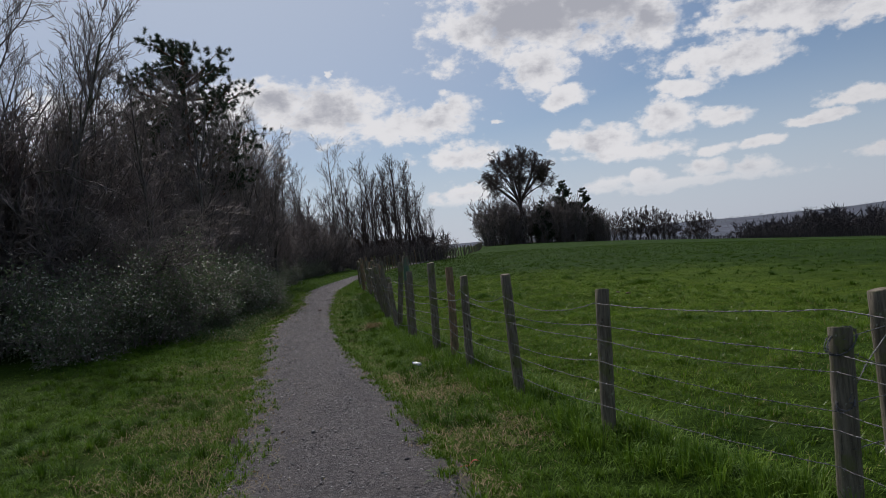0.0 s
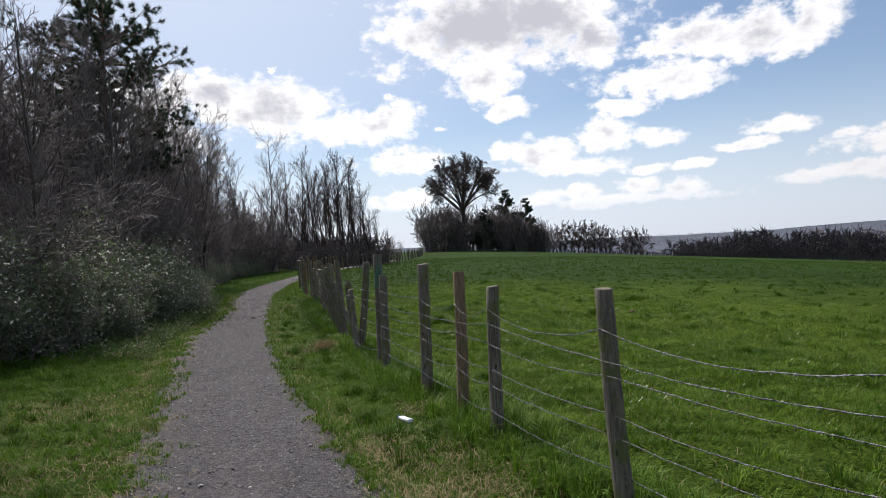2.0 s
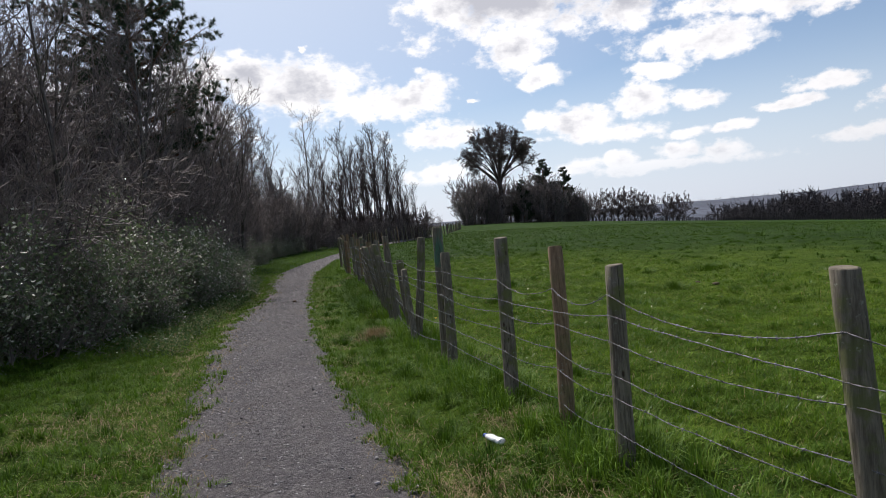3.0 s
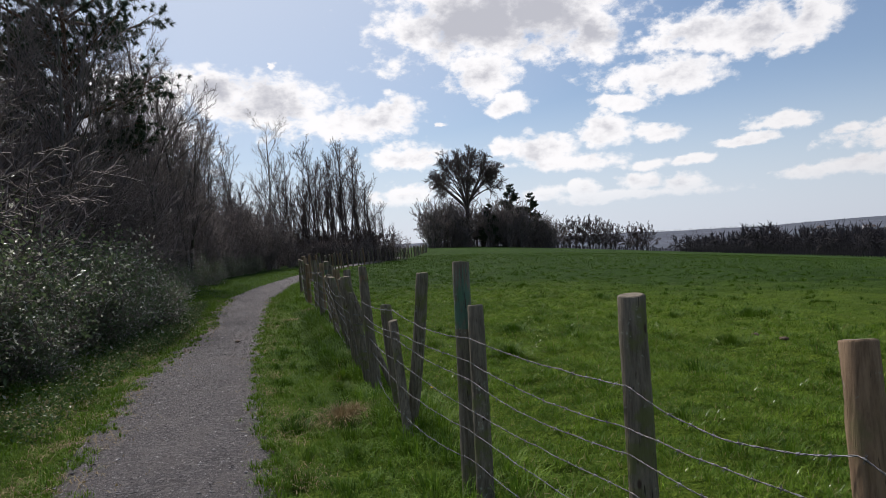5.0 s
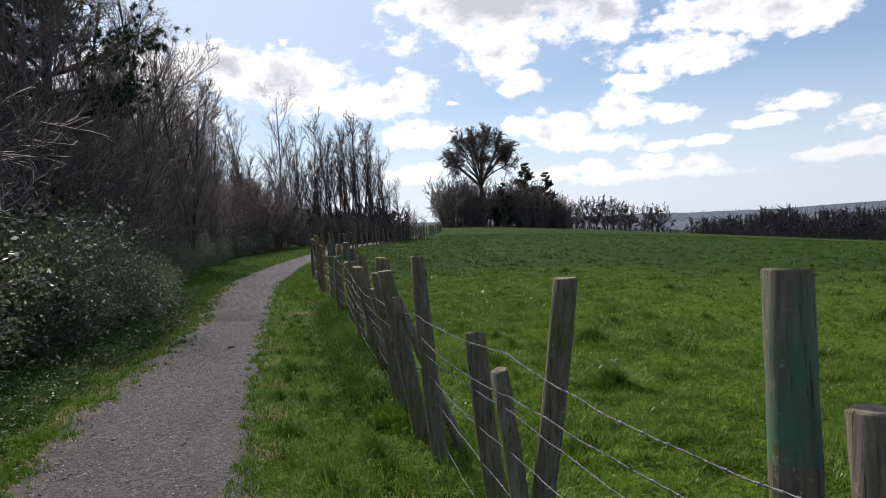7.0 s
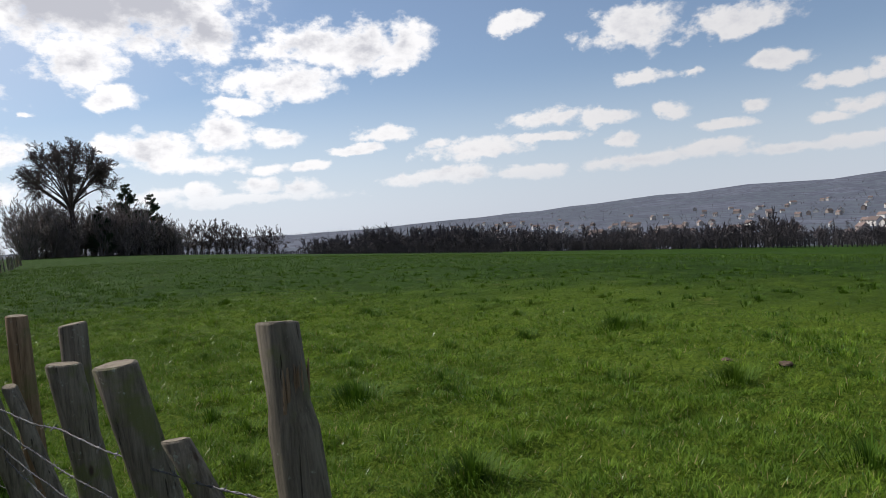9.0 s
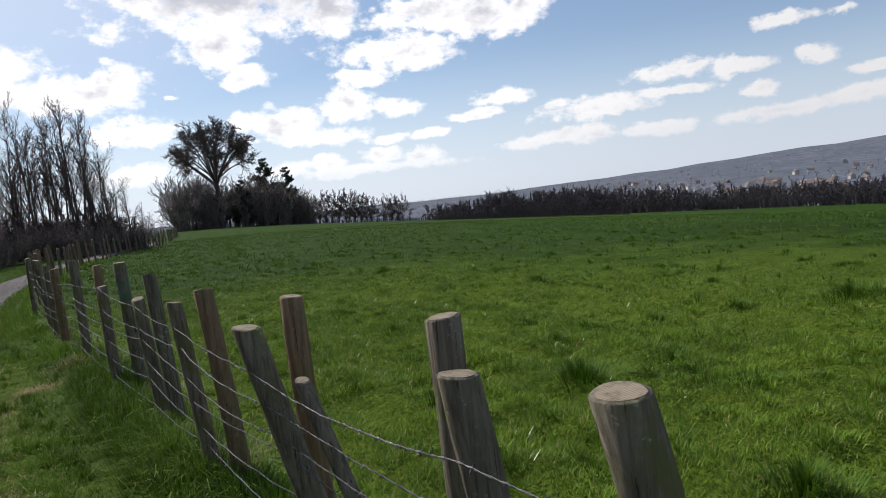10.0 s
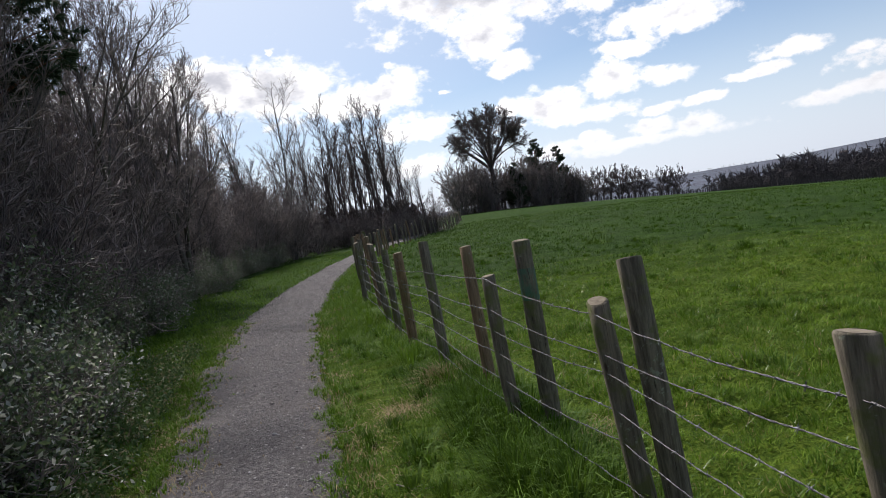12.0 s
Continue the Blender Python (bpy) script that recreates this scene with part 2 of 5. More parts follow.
def cropped_make(n, p):
    r = n.node("ShaderNodeNewGeometry").outputs["Random Per Island"]
    c = n.mix(r, rgb(0.075, 0.15, 0.010), rgb(0.20, 0.30, 0.028))
    c = n.mix(n.ramp(n.noise(p, 1.1, 5, 0.7), 0.45, 0.62), n.mix(0.55, c, rgb(0.035, 0.085, 0.006)), c)
    return n.mix(n.ramp(r, 0.93, 0.97), c, rgb(0.26, 0.23, 0.09)), None, 0, n.ramp(r, 0.12, 0.16, 0.28, 0.75)


# deep green of the tussocks; on far grass it also stands in for shade
def deep_green_make(n, p):
    r = n.node("ShaderNodeNewGeometry").outputs["Random Per Island"]
    c = n.mix(r, rgb(0.022, 0.060, 0.005), rgb(0.075, 0.145, 0.012))
    return n.mix(n.ramp(n.noise(p, 0.35, 4), 0.4, 0.65), c, n.mix(0.5, c, rgb(0.085, 0.135, 0.014))), None, 0


def post_make(base, grain, moss):
    def make(n, p):
        rnd = n.node("ShaderNodeObjectInfo").outputs["Random"]
        q = n.vec("ADD", p, n.node("ShaderNodeCombineXYZ", {0: n.math("MULTIPLY", rnd, 37.0), 1: rnd, 2: n.math("MULTIPLY", rnd, 11.0)}).outputs[0])
        streak = n.noise(n.vec("MULTIPLY", q, (22, 22, 1.6)), 2.2, 7, 0.72)
        c = n.mix(n.ramp(streak, 0.3, 0.68), grain, base)
        c = n.mix(n.math("MULTIPLY", rnd, 0.5), c, n.mix(0.5, c, rgb(0.10, 0.085, 0.06)))
        blot = n.ramp(n.noise(q, 5.0, 6, 0.65), 0.5, 0.64)
        c = n.mix(n.math("MULTIPLY", blot, moss), c, rgb(0.105, 0.115, 0.042))
        lichen = n.ramp(n.math("ADD", n.noise(q, 34.0, 4, 0.7), n.math("MULTIPLY", n.noise(q, 4.0, 3), 0.5)), 0.88, 0.98)
        c = n.mix(n.math("MULTIPLY", lichen, 0.7), c, rgb(0.26, 0.28, 0.22))
        knot = n.node("ShaderNodeTexVoronoi", {"Vector": n.vec("MULTIPLY", q, (5, 5, 2.2)), "Scale": 1.6}).outputs["Distance"]
        c = n.mix(n.ramp(knot, 0.1, 0.04), c, rgb(0.05, 0.035, 0.025))
        split = n.ramp(n.noise(n.vec("MULTIPLY", q, (55, 55, 0.8)), 1.6, 3, 0.5), 0.33, 0.3)
        c = n.mix(n.math("MULTIPLY", split, 0.8), c, rgb(0.025, 0.02, 0.016))
        return c, n.math("SUBTRACT", streak, split), 0.006
    return make


def end_grain_make(n, p):
    ring = n.node("ShaderNodeTexWave", {"Vector": p, "Scale": 45.0, "Distortion": 1.5, "Detail": 3.0}, wave_type="RINGS", rings_direction="Z").outputs["Fac"]
    c = n.mix(ring, rgb(0.15, 0.125, 0.09), rgb(0.23, 0.195, 0.145))
    return n.mix(n.ramp(n.noise(p, 24.0, 6, 0.7), 0.42, 0.66), c, rgb(0.10, 0.08, 0.06)), n.noise(p, 60.0, 4), 0.003


def plain_make(a, b, scale, depth=0.003):
    def make(n, p):
        f = n.noise(p, scale, 5, 0.65)
        return n.mix(n.ramp(f, 0.3, 0.7), a, b), f, depth
    return make


def house_make(a, b):
    def make(n, p):
        r = n.node("ShaderNodeObjectInfo").outputs["Random"]
        return n.mix(r, a, b), n.noise(p, 3.0, 3), 0.02
    return make


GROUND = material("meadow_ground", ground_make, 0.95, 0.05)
GRAVEL = material("trodden_gravel", gravel_make, 0.9, 0.3)
STONE = material("loose_stone", stone_make, 0.85, 0.3)
BARK = material("dark_bark", bark_make(rgb(0.065, 0.056, 0.056), rgb(0.17, 0.15, 0.14), 0.4), 0.95, 0.2)
BIRCH = material("pale_bark", bark_make(rgb(0.09, 0.08, 0.075), rgb(0.30, 0.28, 0.26)), 0.9, 0.2)
TWIG = material("brown_twig", bark_make(rgb(0.10, 0.084, 0.084), rgb(0.25, 0.20, 0.185)), 0.8, 0.35)
# twig colour darkened for trees that stand against the bright sky
BACKLIT_TWIG = material("backlit_twig", bark_make(rgb(0.045, 0.037, 0.036), rgb(0.13, 0.10, 0.092)), 0.9, 0.15)
PINE_BARK = material("reddish_bark", bark_make(rgb(0.06, 0.035, 0.025), rgb(0.2, 0.11, 0.07)), 0.95, 0.2)
NEEDLE = material("pine_needle", leaf_make(rgb(0.018, 0.035, 0.016), rgb(0.035, 0.06, 0.025), rgb(0.05, 0.07, 0.03)), 0.55, 0.4, 0.0, 0.15)
LEAF = material("bramble_leaf", leaf_make(rgb(0.065, 0.10, 0.045), rgb(0.17, 0.21, 0.10), rgb(0.45, 0.45, 0.38)), 0.42, 0.5, 0.0, 0.4)
DRY = material("dry_stalk", plain_make(rgb(0.16, 0.115, 0.06), rgb(0.34, 0.27, 0.15), 14.0), 0.9, 0.2, 0.0, 0.2)
BLADE = material("grass_blade", blade_make, 0.6, 0.12, 0.0, 0.25)
CROPPED = material("cropped_blade", cropped_make, 0.6, 0.15, 0.0, 0.25)
TUSSOCK = material("tussock_blade", deep_green_make, 0.65, 0.1, 0.0, 0.25)
# darker blade copy that puts the far field's shade into the colour
SHADED_BLADE = material("shaded_blade", deep_green_make, 0.6, 0.12, 0.0, 0.2)
POST_GREY = material("weathered_post", post_make(rgb(0.20, 0.175, 0.135), rgb(0.065, 0.054, 0.042), 0.85), 0.9, 0.2)
POST_BROWN = material("newer_post", post_make(rgb(0.25, 0.17, 0.105), rgb(0.11, 0.07, 0.042), 0.45), 0.85, 0.25)
END_GRAIN = material("sawn_end", end_grain_make, 0.9, 0.2)


def paint_make(n, p):
    wood, height, depth = post_make(rgb(0.20, 0.175, 0.135), rgb(0.065, 0.054, 0.042), 0.85)(n, p)
    worn = n.ramp(n.math("ADD", n.noise(n.vec("MULTIPLY", p, (12, 12, 5)), 1.5, 6, 0.7), n.math("MULTIPLY", height, 0.2)), 0.46, 0.65)
    return n.mix(n.math("MULTIPLY", worn, 0.6), wood, rgb(0.03, 0.15, 0.10)), height, depth


GREEN_PAINT = material("faded_green_paint", paint_make, 0.8, 0.3)
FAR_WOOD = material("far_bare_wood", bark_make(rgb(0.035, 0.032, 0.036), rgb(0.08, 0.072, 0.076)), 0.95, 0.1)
WIRE = material("galvanised_wire", plain_make(rgb(0.045, 0.045, 0.05), rgb(0.17, 0.17, 0.18), 60.0, 0.0005), 0.55, 0.5, 0.5)
WHITE_PLASTIC = material("white_plastic", plain_make(rgb(0.6, 0.6, 0.6), rgb(0.82, 0.82, 0.8), 30.0), 0.35, 0.5)
BLUE_PLASTIC = material("blue_plastic", plain_make(rgb(0.02, 0.05, 0.25), rgb(0.03, 0.08, 0.35), 30.0), 0.4, 0.5)
RED = material("red_tape", plain_make(rgb(0.45, 0.02, 0.02), rgb(0.6, 0.04, 0.03), 20.0), 0.5, 0.4)
STEM = material("grey_stem", bark_make(rgb(0.11, 0.095, 0.085), rgb(0.26, 0.22, 0.19)), 0.85, 0.3)
YELLOW = material("yellow_petal", plain_make(rgb(0.75, 0.5, 0.02), rgb(0.85, 0.62, 0.04), 40.0), 0.6, 0.3)
HOUSE_WALL = material("rendered_brick", house_make(rgb(0.20, 0.16, 0.14), rgb(0.62, 0.60, 0.57)), 0.9, 0.2)
ROOF = material("roof_tile", house_make(rgb(0.10, 0.08, 0.075), rgb(0.19, 0.14, 0.125)), 0.9, 0.2)
GLASS = material("window_glass", plain_make(rgb(0.03, 0.035, 0.04), rgb(0.06, 0.065, 0.07), 3.0), 0.1, 0.6)


# ---- mesh helpers ----
def mesh_of(name, verts, tris, mats, index=None):
    """A mesh from arrays of corners and triangles."""
    verts, tris = np.asarray(verts, np.float32).reshape(-1, 3), np.asarray(tris, np.int32).reshape(-1, 3)
    me = bpy.data.meshes.new(name)
    me.vertices.add(len(verts)), me.loops.add(tris.size), me.polygons.add(len(tris))
    me.vertices.foreach_set("co", verts.ravel())
    me.loops.foreach_set("vertex_index", tris.ravel())
    me.polygons.foreach_set("loop_start", np.arange(0, tris.size, 3, dtype=np.int32))
    for m in mats:
        me.materials.append(m)
    if index is not None:
        me.polygons.foreach_set("material_index", np.asarray(index, np.int32))
    me.polygons.foreach_set("use_smooth", np.ones(len(tris), bool))
    me.update(calc_edges=True)
    me.validate()
    return me


def child(name, me, parent, label=""):
    ob = new(name, me)
    ob.parent = parent
    return tagged(ob, label)


def quads(grid):
    """Triangles of a grid of corner numbers."""
    a, b, c, d = grid[:-1, :-1].ravel(), grid[1:, :-1].ravel(), grid[1:, 1:].ravel(), grid[:-1, 1:].ravel()
    return np.concatenate([np.stack([a, b, c], 1), np.stack([a, c, d], 1)])


class Tubes:
    """Gathers tapered tubes into one mesh."""

    def __init__(self):
        self.v, self.f, self.n = [], [], 0

    def add(self, pts, radii, sides):
        pts, radii = np.asarray(pts, float), np.asarray(radii, float)
        t = np.gradient(pts, axis=0)
        t /= np.linalg.norm(t, axis=1)[:, None] + 1e-9
        up = np.array((0.0, 0.0, 1.0)) if abs(t[0, 2]) < 0.9 else np.array((1.0, 0.0, 0.0))
        u = np.cross(t, up)
        u /= np.linalg.norm(u, axis=1)[:, None] + 1e-9
        v = np.cross(t, u)
        a = np.arange(sides) * 2 * math.pi / sides
        ring = pts[:, None] + radii[:, None, None] * (np.cos(a)[None, :, None] * u[:, None] + np.sin(a)[None, :, None] * v[:, None])
        k = len(pts)
        g = self.n + np.arange(k * sides).reshape(k, sides)
        self.v.append(ring.reshape(-1, 3))
        self.f.append(quads(np.concatenate([g, g[:, :1]], 1)))
        self.n += k * sides

    def mesh(self, name, mat):
        return mesh_of(name, np.concatenate(self.v), np.concatenate(self.f), [mat])


def unit(v):
    return v / (np.linalg.norm(v) + 1e-9)


# ---- the lie of the land ----
PATH_L = [(-14, 4.7), (-3, 1.9), (2.8, 0.45), (6.1, -0.32), (8.5, -0.9), (11.4, -1.65), (14.5, -2.3), (17.6, -2.6), (20.9, -2.95), (25.2, -3.85), (30, -4.55), (37, -4.75), (47, -4.5), (56, -3.9), (70, -1.5), (90, 2.6)]
PATH_R = [(-14, 6.7), (-3, 3.7), (2.1, 2.37), (5.3, 1.64), (6.7, 1.2), (10, 0.33), (14, -0.48), (16, -0.86), (18.7, -1.25), (23.7, -2.0), (29.3, -2.7), (37, -3.15), (47, -3.1), (56, -2.4), (70, 0.3), (90, 4.4)]
FENCE = [(-14, 8.4), (1.2, 4.45), (3.05, 3.55), (4.8, 3.02), (6.4, 2.56), (8.1, 2.08), (10.1, 1.6), (13.2, 0.93), (15.9, 0.5), (18.6, 0.05), (21.5, -0.35), (25, -1.1), (30, -1.8), (37, -2.25), (46, -2.2), (54, -1.6), (65, 0.6), (85, 4.8), (120, 8.6), (195, 13.5)]


def along(table, y):
    return np.interp(y, [p[0] for p in table], [p[1] for p in table])


def smooth_noise(x, y, size, seed):
    """Cheap rolling noise from sines."""
    r = np.random.RandomState(seed)
    out = 0
    for _ in range(6):
        a, f, ph = r.uniform(0, 6.28), r.uniform(0.6, 1.7) / size, r.uniform(0, 6.28)
        out = out + np.sin((x * np.cos(a) + y * np.sin(a)) * f * 6.28 + ph)
    return out / 6


def land(x, y):
    """Height of the ground."""
    x, y = np.asarray(x, float), np.asarray(y, float)
    s = x * 0.9986 - y * 0.0523 - 3.0
    field = -0.083 * 8.0 * np.log1p(np.exp(np.clip((s - 12) / 8.0, -30, 60)))
    r = np.hypot(x, y)
    a = np.degrees(np.arctan2(x, y))
    ridge = 4300 * np.tan(np.radians(np.interp(a, [-180, -60, 0, 22, 31, 41, 50, 56, 64, 75, 110, 180], [-1, -0.6, -0.2, -0.15, -0.1, 0.25, 0.7, 1.05, 1.3, 1.4, 0.8, -1]))) + smooth_noise(a, a * 0, 9, 3) * 10
    east = np.clip((a - 4) / 20, 0, 1) * np.clip((150 - a) / 30, 0, 1)
    valley = np.interp(r, [270, 420, 800, 1300, 2000, 3100], [0, -30, -44, -44, -38, -8]) * (0.25 + 0.75 * east) + smooth_noise(x, y, 700, 5) * 6
    far = np.where(r < 3100, valley, valley + (ridge - valley) * np.clip((r - 3100) / 1200, 0, 1) ** 1.0)
    far = np.where(r > 4300, ridge - (r - 4300) * 0.2, far)
    k = np.clip((r - 270) / 200, 0, 1)
    z = field * (1 - k) + far * k
    lft, rgt, fen = along(PATH_L, y), along(PATH_R, y), along(FENCE, y)
    beside = np.clip(np.maximum(lft - x, x - rgt) / 0.35, -1, 1)
    near_z = 0.02 + 0.045 * beside + 0.05 * np.exp(-((x - fen) / 0.5) ** 2)
    rough = smooth_noise(x, y, 1.7, 8) * 0.035 + smooth_noise(x, y, 6.0, 9) * 0.05
    tufts = (smooth_noise(x, y, 0.95, 12) * 0.035 + smooth_noise(x, y, 1.5, 13) * 0.03) * np.clip(1 - (np.hypot(x, y - 10) - 25) / 15, 0, 1)
    hollow = np.tanh(3.2 * (smooth_noise(x, y, 0.62, 14) + 0.5 * smooth_noise(x, y, 0.4, 15))) * 0.032
    tufts = tufts + hollow * np.clip(1 - (np.hypot(x, y - 12) - 16) / 6, 0, 1)
    off = np.clip((np.maximum(lft - x, x - rgt) - 0.1) / 1.5, 0, 1)
    fade = np.clip(1 - (r - 90) / 60, 0, 1)
    return z + (near_z + (rough + tufts) * off) * fade


def ticks(core_a, core_b, step, end_a, end_b, grow=1.12):
    out = list(np.arange(core_a, core_b, step))
    d, p = step, core_a
    low = []
    while p > end_a:
        d *= grow
        p -= d
        low.append(p)
    d, p = step, out[-1]
    while p < end_b:
        d *= grow
        p += d
        out.append(p)
    return np.array(low[::-1] + out)


gx, gy = ticks(-6.0, 7.0, 0.11, -4800, 4800, 1.09), ticks(-2.0, 27.0, 0.12, -4800, 4800, 1.09)
mx, my = np.meshgrid(gx, gy, indexing="ij")
pts = np.stack([mx, my, land(mx, my)], -1).reshape(-1, 3)
grid = np.arange(len(pts)).reshape(mx.shape)
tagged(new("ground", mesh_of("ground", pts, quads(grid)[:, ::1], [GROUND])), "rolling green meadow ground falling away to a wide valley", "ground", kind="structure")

py = np.arange(-13.5, 88, 0.25)
across = np.linspace(-0.06, 1.06, 25)
lft, rgt = along(PATH_L, py), along(PATH_R, py)
lft = lft + smooth_noise(py, py * 0, 1.1, 21) * 0.07 + smooth_noise(py, py * 0, 4.0, 23) * 0.1 + np.random.RandomState(8).normal(0, 0.02, len(py))
rgt = rgt + smooth_noise(py, py * 0, 1.3, 22) * 0.05 + np.random.RandomState(9).normal(0, 0.02, len(py))
qx = lft[:, None] + (rgt - lft)[:, None] * across[None, :]
qy = np.repeat(py[:, None], len(across), 1)
qz = 0.045 - 0.16 * np.abs(across - 0.5)[None, :] ** 2 + smooth_noise(qx, qy, 0.8, 31) * 0.006 - 0.06 * ((across < 0) | (across > 1))[None, :]
grid = np.arange(qx.size).reshape(qx.shape)
MUD = material("trodden_mud", plain_make(rgb(0.05, 0.042, 0.036), rgb(0.13, 0.112, 0.1), 16.0, 0.008), 0.95, 0.2)
tri = quads(grid)[:, ::-1]
col, row = (tri % len(across)).mean(1), (tri // len(across)).mean(1)
worn = smooth_noise(row * 0.25, row * 0, 1.4, 33) + np.random.RandomState(12).normal(0, 0.3, len(tri))
muddy = (col < 1.2 + 1.8 * np.clip(worn + 0.3, 0, 1)) & (worn > -0.4) | (col > 23.0 - 0.8 * np.clip(worn, 0, 1)) & (worn > -0.1)
tagged(new("path", mesh_of("path", np.stack([qx, qy, qz], -1), tri, [GRAVEL, MUD], muddy.astype(int))), "trodden grey gravel footpath bending beside a fence", "path", kind="structure")


def path_height(x, y):
    a = (x - along(PATH_L, y)) / (along(PATH_R, y) - along(PATH_L, y))
    return 0.045 - 0.16 * (a - 0.5) ** 2


# loose stones on the path
rs = np.random.RandomState(5)
N = 34000
sy = -1 + 47 * rs.rand(N) ** 1.15
sa = rs.beta(0.75, 0.75, N)
sx = along(PATH_L, sy) + (along(PATH_R, sy) - along(PATH_L, sy)) * sa
size = rs.gamma(2.0, 0.0023, N) + 0.003
octa = np.array([(1, 0, 0), (-1, 0, 0), (0, 1, 0), (0, -1, 0), (0, 0, 1), (0, 0, -1)], float)
octf = np.array([(0, 2, 4), (2, 1, 4), (1, 3, 4), (3, 0, 4), (2, 0, 5), (1, 2, 5), (3, 1, 5), (0, 3, 5)])
jit = octa[None] * rs.uniform(0.6, 1.2, (N, 6, 1)) + rs.normal(0, 0.18, (N, 6, 3))
jit[:, :, 2] *= 0.42
sv = jit * size[:, None, None] + np.stack([sx, sy, path_height(sx, sy) + size * 0.3], 1)[:, None]
sf = octf[None] + (np.arange(N) * 6)[:, None, None]
tagged(new("gravel", mesh_of("gravel", sv, sf, [STONE])), "loose grey stones scattered on the path", "gravel", kind="stuff")


# ---- fence ----
def post_mesh(rng, base, top, radius, mat, paint=False, tilt=0.12, splinter=False):
    """A round stake from its foot in the ground to its sawn top, with flats, bends and a bevelled end."""
    base, top = np.array(base, float), np.array(top, float)
    sides, rows = 14, 13
    v, f, idx = [], [], []
    a = np.arange(sides) * 2 * math.pi / sides
    form = 1 + 0.05 * np.sin(a * 2 + rng.uniform(0, 6)) + 0.03 * np.sin(a * 3 + rng.uniform(0, 6)) + rng.normal(0, 0.012, sides)
    cut = np.array((rng.normal(0, tilt), rng.normal(0, tilt)))
    bend = rng.normal(0, 0.008, 2)
    length = np.linalg.norm(top - base)
    heights = list(np.linspace(0, 0.84, rows - 4)) + [0.88, 1.0] + [1.0 + 0.004 / length, 1.0 + 0.006 / length]
    for i, h in enumerate(heights):
        shrink = (1.06 - 0.08 * min(h, 1)) * (1.0 if i < rows - 2 else (0.95, 0.82)[i - rows + 2])
        c = base + (top - base) * h + np.array((*(bend * math.sin(h * 3.1)), 0))
        ring = np.stack([np.cos(a) * form * radius * shrink, np.sin(a) * form * radius * shrink, np.zeros(sides)], 1)
        if i >= rows - 4:
            ring[:, 2] += (ring[:, :2] @ cut) * min(1, (i - rows + 4) / 1.5)
        if splinter and i >= rows - 4:
            ring[:, :2] *= (0.8 + 0.08 * rng.rand(sides))[:, None]
        ring[:, :2] += rng.normal(0, 0.0012, (sides, 2))
        v.append(ring + c)
    g = np.arange(rows * sides).reshape(rows, sides)
    f = quads(np.concatenate([g, g[:, :1]], 1))
    n = rows * sides
    centre = base + (top - base) * (1 + 0.006 / length)
    cap = np.stack([g[-1], np.roll(g[-1], -1), np.full(sides, n)], 1)
    v = np.concatenate(v + [centre[None]])
    tri = np.concatenate([f, cap])
    mid = v[tri].mean(1)
    h = (mid - base) @ (top - base) / length ** 2
    idx = np.where(np.arange(len(tri)) >= len(f), 1, 0)
    if paint:
        idx = np.where((h > 0.72) & (h < 0.92) & (idx == 0), 2, idx)
    me = mesh_of("post", v, tri, [mat, END_GRAIN, GREEN_PAINT], idx)
    me.polygons.foreach_set("use_smooth", idx != 1)
    return me


def strand_mesh(rng, pts, thick=0.0019):
    """Two twisted wires with four-pointed barbs about every ten centimetres."""
    pts = np.array(pts, float)
    seg = np.linalg.norm(np.diff(pts, axis=0), axis=1)
    s = np.concatenate([[0], np.cumsum(seg)])
    step = np.arange(0, s[-1], 0.022)
    line = np.stack([np.interp(step, s, pts[:, k]) for k in range(3)], 1)
    line += np.stack([smooth_noise(step, step * 0, 0.35, rng.randint(9999)) * 0.005 for _ in range(3)], 1)
    t = np.gradient(line, axis=0)
    t /= np.linalg.norm(t, axis=1)[:, None]
    u = np.cross(t, (0, 0, 1.0))
    u /= np.linalg.norm(u, axis=1)[:, None]
    v = np.cross(t, u)
    tubes = Tubes()
    for ph in (0, math.pi):
        a = (step / 0.055 * math.pi + ph)[:, None]
        tubes.add(line + (np.cos(a) * u + np.sin(a) * v) * thick, np.full(len(line), thick), 3)
    for k in range(2, len(line) - 2, 5):
        if rng.rand() < 0.9:
            for _ in range(2):
                a = rng.uniform(0, 6.28)
                d = np.cos(a) * u[k] + np.sin(a) * v[k] + t[k] * rng.uniform(-0.4, 0.4)
                tubes.add([line[k] - d * 0.016, line[k] + d * 0.003, line[k] + d * 0.016], [0.0006, 0.0022, 0.0006], 3)
            tubes.add([line[k] - t[k] * 0.006, line[k] + t[k] * 0.006], [0.0048, 0.0048], 4)
    return tubes.mesh("wire_strand", WIRE)


fence = tagged(new("fence"), "barbed wire stock fence on weathered leaning wooden stakes", "fence")
# foot x, foot y, top x, top y, top z, radius, newer wood, green paint
STAKES_A = [(4.45, 1.23, 4.49, 1.24, 1.0, 0.062, 0, 0), (4.88, 1.45, 4.85, 1.45, 1.16, 0.06, 0, 0), (3.56, 3.05, 3.63, 3.11, 1.17, 0.06, 0, 0),
            (3.03, 4.75, 3.0, 4.88, 1.28, 0.058, 0, 0), (2.55, 6.40, 2.58, 6.47, 1.23, 0.056, 0, 0), (2.36, 7.2, 2.40, 7.33, 1.33, 0.055, 1, 0)]
